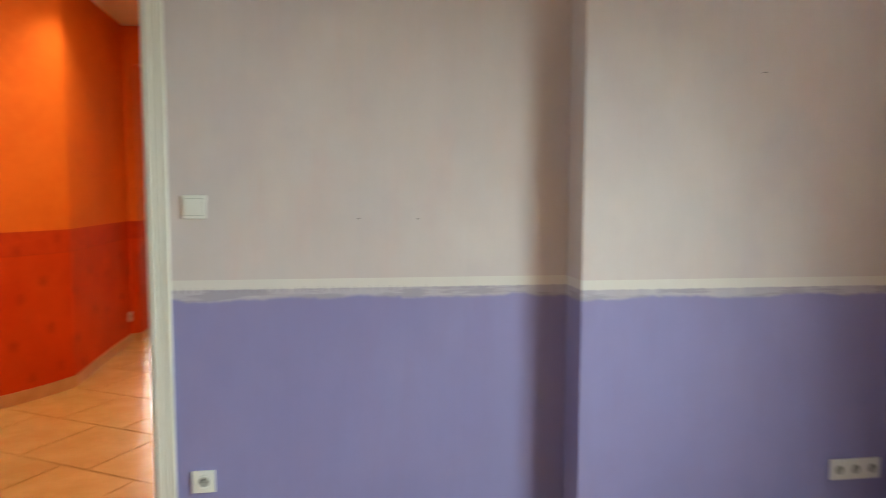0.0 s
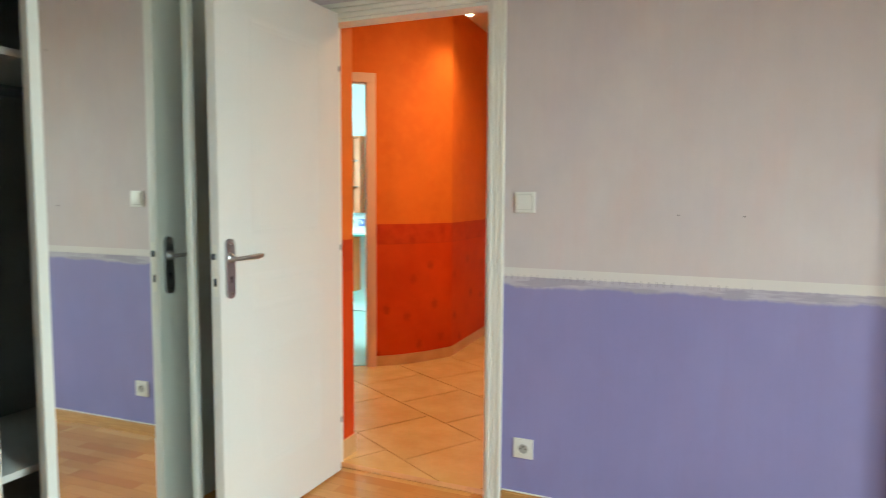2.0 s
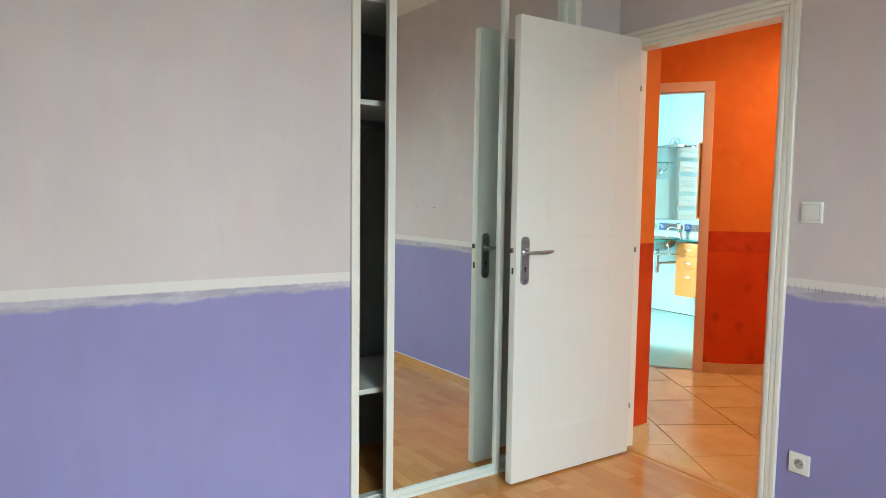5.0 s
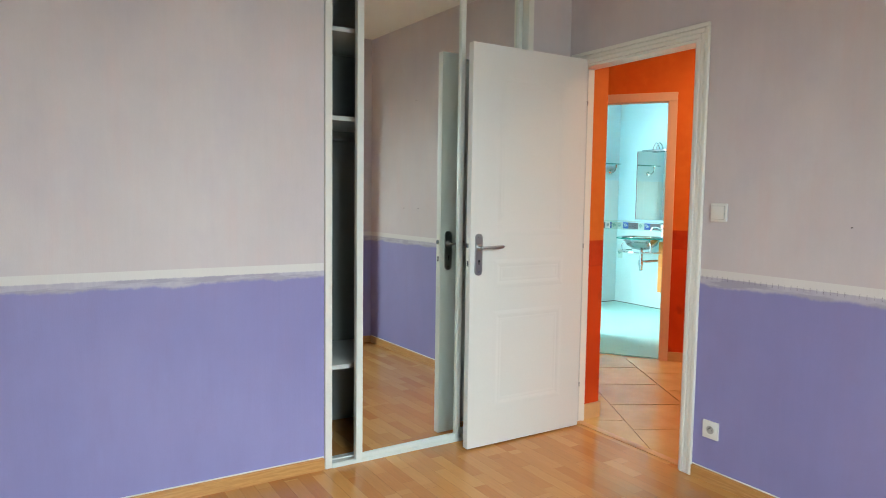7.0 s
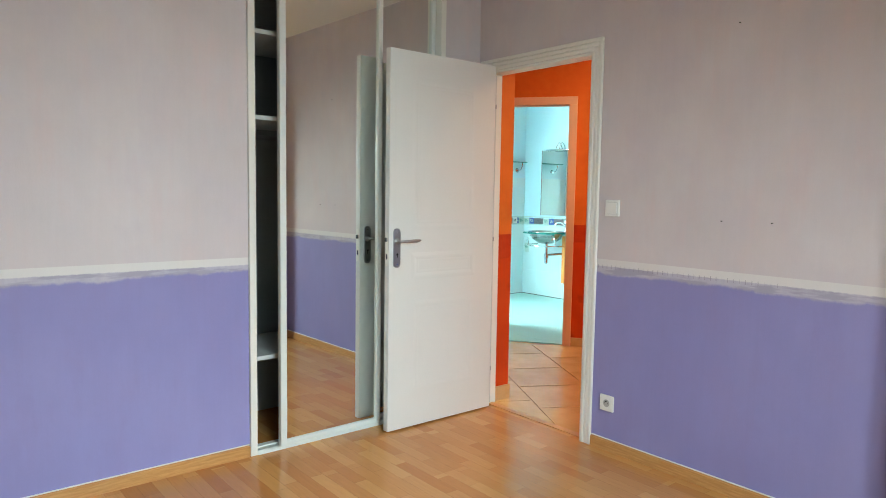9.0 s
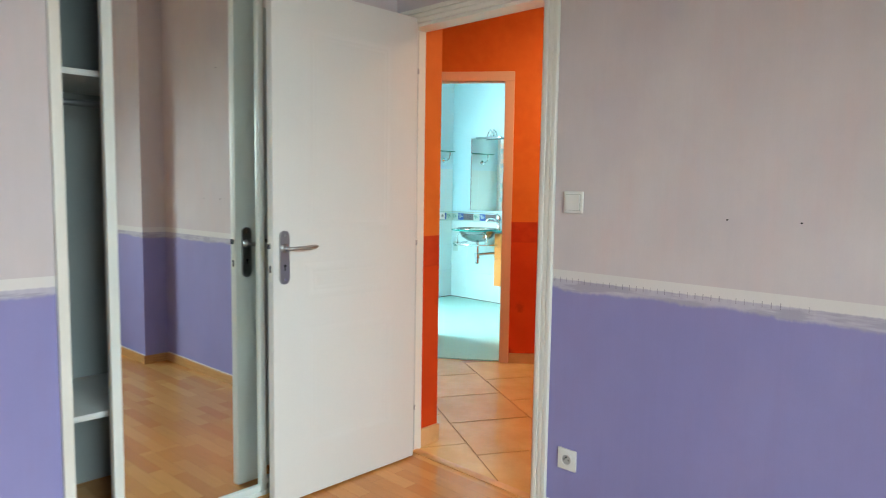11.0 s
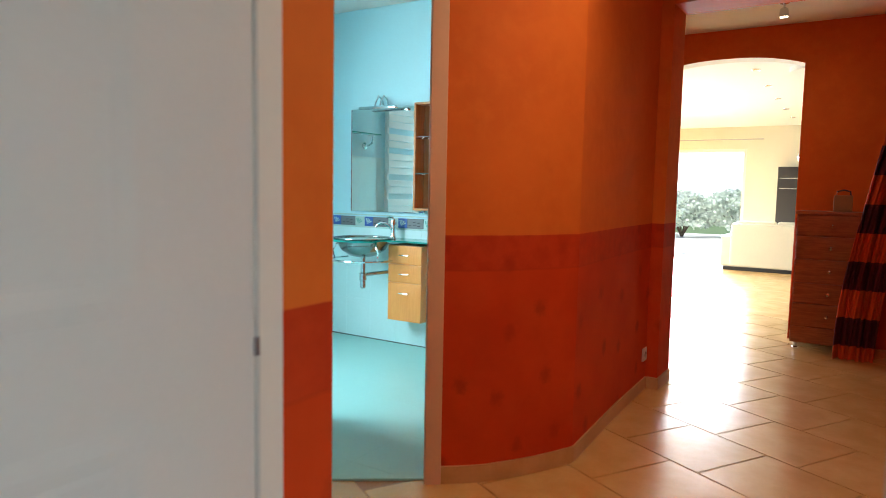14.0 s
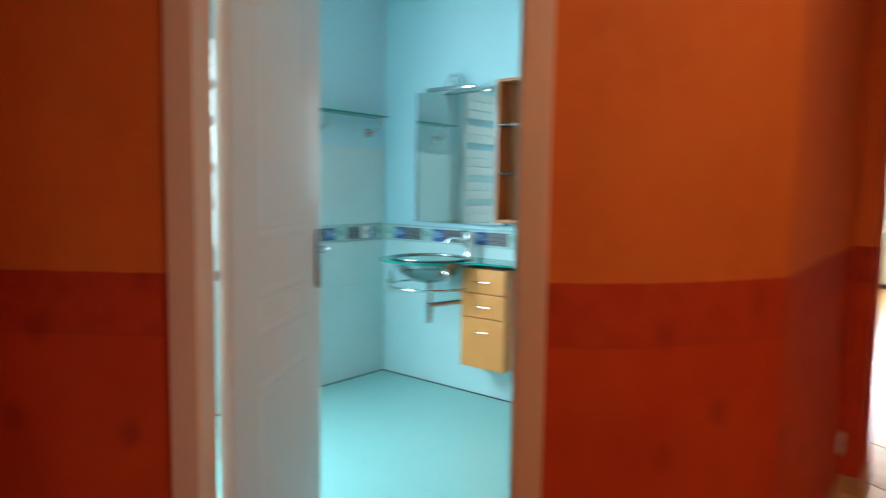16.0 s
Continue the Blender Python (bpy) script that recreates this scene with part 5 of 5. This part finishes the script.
# ---- outdoors ----
def outdoors():
    bm = bmesh.new()
    bmesh.ops.create_grid(bm, x_segments=2, y_segments=2, size=400)
    for v in bm.verts:
        v.co.z = -0.15
    structure("ground", bm, plain("grass", (0.07, 0.12, 0.035), 0.9, vary=0.5, grain=9), "green lawn round the house")
    bm = bmesh.new()
    soft_box(bm, -9.0, 2.0, LY + 0.32, 24.5, -0.16, -0.03, 0.01)
    structure("pavement", bm, plain("pale_terrace", (0.74, 0.72, 0.67), 0.8, vary=0.15, grain=8), "pale stone terrace outside the glass door")
    rng = random.Random(4)
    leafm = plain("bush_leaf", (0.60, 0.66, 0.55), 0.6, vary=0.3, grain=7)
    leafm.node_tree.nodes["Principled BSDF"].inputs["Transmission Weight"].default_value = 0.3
    bark = plain("bush_bark", (0.09, 0.06, 0.04), 0.9)
    for bx, by, rr in ((-5.0, 22.4, 0.92), (-3.6, 22.9, 0.98), (-2.5, 22.2, 0.86), (-6.4, 23.0, 1.0)):
        bush = thing("bush", "leafy green garden bush behind the glass door", "bush", "garden bushes", pose(bx, by, -0.03))
        bm = bmesh.new()
        for k in range(6):
            a = k * 1.05
            tube(bm, [(0, 0, 0), (0.2 * math.cos(a), 0.2 * math.sin(a), 0.4 * rr), (0.5 * rr * math.cos(a), 0.5 * rr * math.sin(a), 0.95 * rr)], [0.03, 0.02, 0.008], 6)
        part("stem", bm, bark, bush)
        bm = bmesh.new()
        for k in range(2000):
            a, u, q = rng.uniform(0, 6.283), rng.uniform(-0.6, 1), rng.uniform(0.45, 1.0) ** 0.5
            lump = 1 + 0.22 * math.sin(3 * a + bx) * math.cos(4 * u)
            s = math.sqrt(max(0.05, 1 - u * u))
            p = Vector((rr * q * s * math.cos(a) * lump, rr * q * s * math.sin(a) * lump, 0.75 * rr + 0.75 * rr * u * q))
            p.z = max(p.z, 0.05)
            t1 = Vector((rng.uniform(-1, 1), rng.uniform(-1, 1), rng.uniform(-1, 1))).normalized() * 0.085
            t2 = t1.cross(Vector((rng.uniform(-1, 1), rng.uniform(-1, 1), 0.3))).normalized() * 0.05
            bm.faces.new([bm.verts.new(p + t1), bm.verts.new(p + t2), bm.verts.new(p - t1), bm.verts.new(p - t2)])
        me = bpy.data.meshes.new("leaves")
        bm.to_mesh(me)
        bm.free()
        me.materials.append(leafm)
        ob = new("leaves", me)
        ob.parent = bush
    # glowing panel added behind the garden to give the washed-out brightness
    bm = bmesh.new()
    face_box(bm, -90, 90, 75, 75.5, -0.15, 45)
    structure("backdrop", bm, glow("sky_glow", (0.93, 0.97, 1.0), 2.2), "glowing panel in place of the bright sky beyond the garden")


outdoors()


# ---- floors ----
def floors():
    bm = bmesh.new()
    face_box(bm, WX - 0.06, EX + 0.42, SY - 0.12, 0.97, -0.12, -0.011)
    face_box(bm, WX - 0.66, EX + 0.42, 0.97, 2.52, -0.12, -0.011)
    structure("subfloor", bm, GROUT, "subfloor under the laminate")
    lam = new("floor")
    tagged(lam, "glossy three-strip beech laminate floor", kind="structure")
    shared = {}
    pw, pl = 0.193, 1.285

    def plank(x0, x1, y0, y1):
        key = (round(x1 - x0, 3), round(y1 - y0, 3))
        if key not in shared:
            bm_ = bmesh.new()
            face_box(bm_, 0.0002, key[0] - 0.0002, 0.0002, key[1] - 0.0002, -0.010, 0)
            shared[key] = finish(bm_, "plank", PLANK)
        ob = new("plank", shared[key])
        ob.parent = lam
        ob.location = (x0, y0, 0)
    j, y = 0, SY
    while y < 2.519:
        y1 = min(y + pw, 2.52)
        west = WX - 0.62 if y1 > 0.98 else WX - 0.05
        x = WX - 0.62 - (j * 0.47) % pl
        while x < EX:
            a, b_ = max(x, west), min(x + pl, EX)
            if b_ - a > 0.02:
                plank(a, b_, y, y1)
            x += pl
        y, j = y1, j + 1
    # hall and living room slab
    bm = bmesh.new()
    face_box(bm, -4.4, 0.75, 2.52, AY, -0.12, -0.0045)
    face_box(bm, -5.4, 3.7, AY, LY + 0.2, -0.12, -0.0045)
    structure("floor_slab", bm, GROUT, "cement joint bed under the hall tiles")
    hall = new("floor_hall")
    tagged(hall, "warm beige glazed floor tiles in a slanted running bond", kind="structure")
    shared2 = {}
    tw, tl = TILE
    ang = radians(TILE_ANGLE)
    ca, sa = math.cos(ang), math.sin(ang)
    rest = bmesh.new()
    count = 0
    spots, edge_tiles = [], []
    for j in range(-60, 60):
        for i in range(-40, 40):
            u, v = (i + 0.5) * tl + (0.157 * j) % tl + TILE_OFF[0], (j + 0.5) * tw + TILE_OFF[1]
            cx, cy = u * ca - v * sa, u * sa + v * ca
            spots.append((cx, cy))
    for cx, cy in spots:
        near = 2.25 < cy < 9.2 and -3.5 < cx < 0.9
        if not (near or (8.2 < cy < LY and -5.2 < cx < 3.5)):
            continue
        if cy < 2.9:
            if -1.5 < cx < 1.0:
                edge_tiles.append((cx, cy))
            continue
        if near and cy < 6.2 and cx < -1.75 - max(0, (4.3 - cy)) * 1.25 - 0.05:
            continue
        if near and cy > 4.3 and cx < -1.9:
            if cy < 6.4:
                continue
        m = pose(cx, cy, 0, 0, 0, TILE_ANGLE)
        if near and count < 330:
            key = 0
            if key not in shared2:
                bm_ = bmesh.new()
                face_box(bm_, -tl / 2 + 0.003, tl / 2 - 0.003, -tw / 2 + 0.003, tw / 2 - 0.003, -0.01, 0)
                bmesh.ops.bevel(bm_, geom=[e for e in bm_.edges if all(q.co.z > -0.001 for q in e.verts)], offset=0.0022, segments=2, affect="EDGES")
                shared2[key] = finish(bm_, "tile", TERRA)
            ob = new("tile", shared2[key])
            ob.parent = hall
            ob.matrix_basis = m
            count += 1
        else:
            face_box(rest, -tl / 2 + 0.003, tl / 2 - 0.003, -tw / 2 + 0.003, tw / 2 - 0.003, -0.01, 0, m)
    # tiles cut at the bedroom's threshold
    for cx, cy in edge_tiles:
        m = pose(cx, cy, 0, 0, 0, TILE_ANGLE)
        ring = [m @ Vector(p) for p in ((-tl / 2 + 0.003, -tw / 2 + 0.003, 0), (tl / 2 - 0.003, -tw / 2 + 0.003, 0), (tl / 2 - 0.003, tw / 2 - 0.003, 0), (-tl / 2 + 0.003, tw / 2 - 0.003, 0))]
        cut = []
        for p, q in zip(ring, ring[1:] + ring[:1]):
            if p.y >= 2.522:
                cut.append(p)
            if (p.y - 2.522) * (q.y - 2.522) < 0:
                cut.append(p.lerp(q, (2.522 - p.y) / (q.y - p.y)))
        if len(cut) > 2:
            bm_ = bmesh.new()
            prism(bm_, [(p.x, p.y) for p in cut], -0.01, 0)
            ob = new("tile", finish(bm_, "tile", TERRA))
            ob.parent = hall
    ob = new("far_tiles", finish(rest, "far_tiles", TERRA))
    ob.parent = hall
    ob["kind"] = "stuff"
    # bathroom floor
    s = Vector((DN.x, DN.y)) * 0.03
    base = [(BX, 3.0), (-3.42, 3.03), (LB.x + s.x - DD.x * 1.0, LB.y + s.y - DD.y * 1.0), (RB.x + s.x, RB.y + s.y), (-1.70, 4.45), (-1.60, 4.80), (HX - 0.06, 5.3), (HX - 0.06, BY), (BX, BY)]
    bm = bmesh.new()
    prism(bm, base, -0.003, 0.0035)
    structure("floor_bath_joint", bm, BATH_GROUT, "pale joint bed of the bathroom floor")
    bath = new("floor_bath")
    tagged(bath, "pale turquoise bathroom floor tiles", kind="structure")
    bm = bmesh.new()
    face_box(bm, -0.1997, 0.1997, -0.1997, 0.1997, 0.0, 0.003)
    me = finish(bm, "bath_tile", BATH_FLOOR)
    for i in range(8):
        for j in range(9):
            cx, cy = BX + 0.2 + 0.4 * i, BY - 0.2 - 0.4 * j
            rel = Vector((cx, cy)) - RB
            away = rel.x * DN.x + rel.y * DN.y
            if cx > HX - 0.27 or away < -0.25 or cy < 3.2 or (cx > -1.95 and cy < 4.9):
                continue
            if away < 0.32:
                # cut at the threshold
                ring = [Vector((cx + p, cy + q)) for p, q in ((-0.1997, -0.1997), (0.1997, -0.1997), (0.1997, 0.1997), (-0.1997, 0.1997))]
                cut = []
                for p, q in zip(ring, ring[1:] + ring[:1]):
                    dp, dq = (p - RB).dot(DN) - 0.032, (q - RB).dot(DN) - 0.032
                    if dp >= 0:
                        cut.append(p)
                    if dp * dq < 0:
                        cut.append(p.lerp(q, dp / (dp - dq)))
                if len(cut) > 2:
                    bm = bmesh.new()
                    prism(bm, [(p.x, p.y) for p in cut], 0.0035, 0.0065)
                    ob = new("tile", finish(bm, "bath_tile", BATH_FLOOR))
                    ob.parent = bath
                continue
            ob = new("tile", me)
            ob.parent = bath
            ob.location = (cx, cy, 0.0035)


floors()
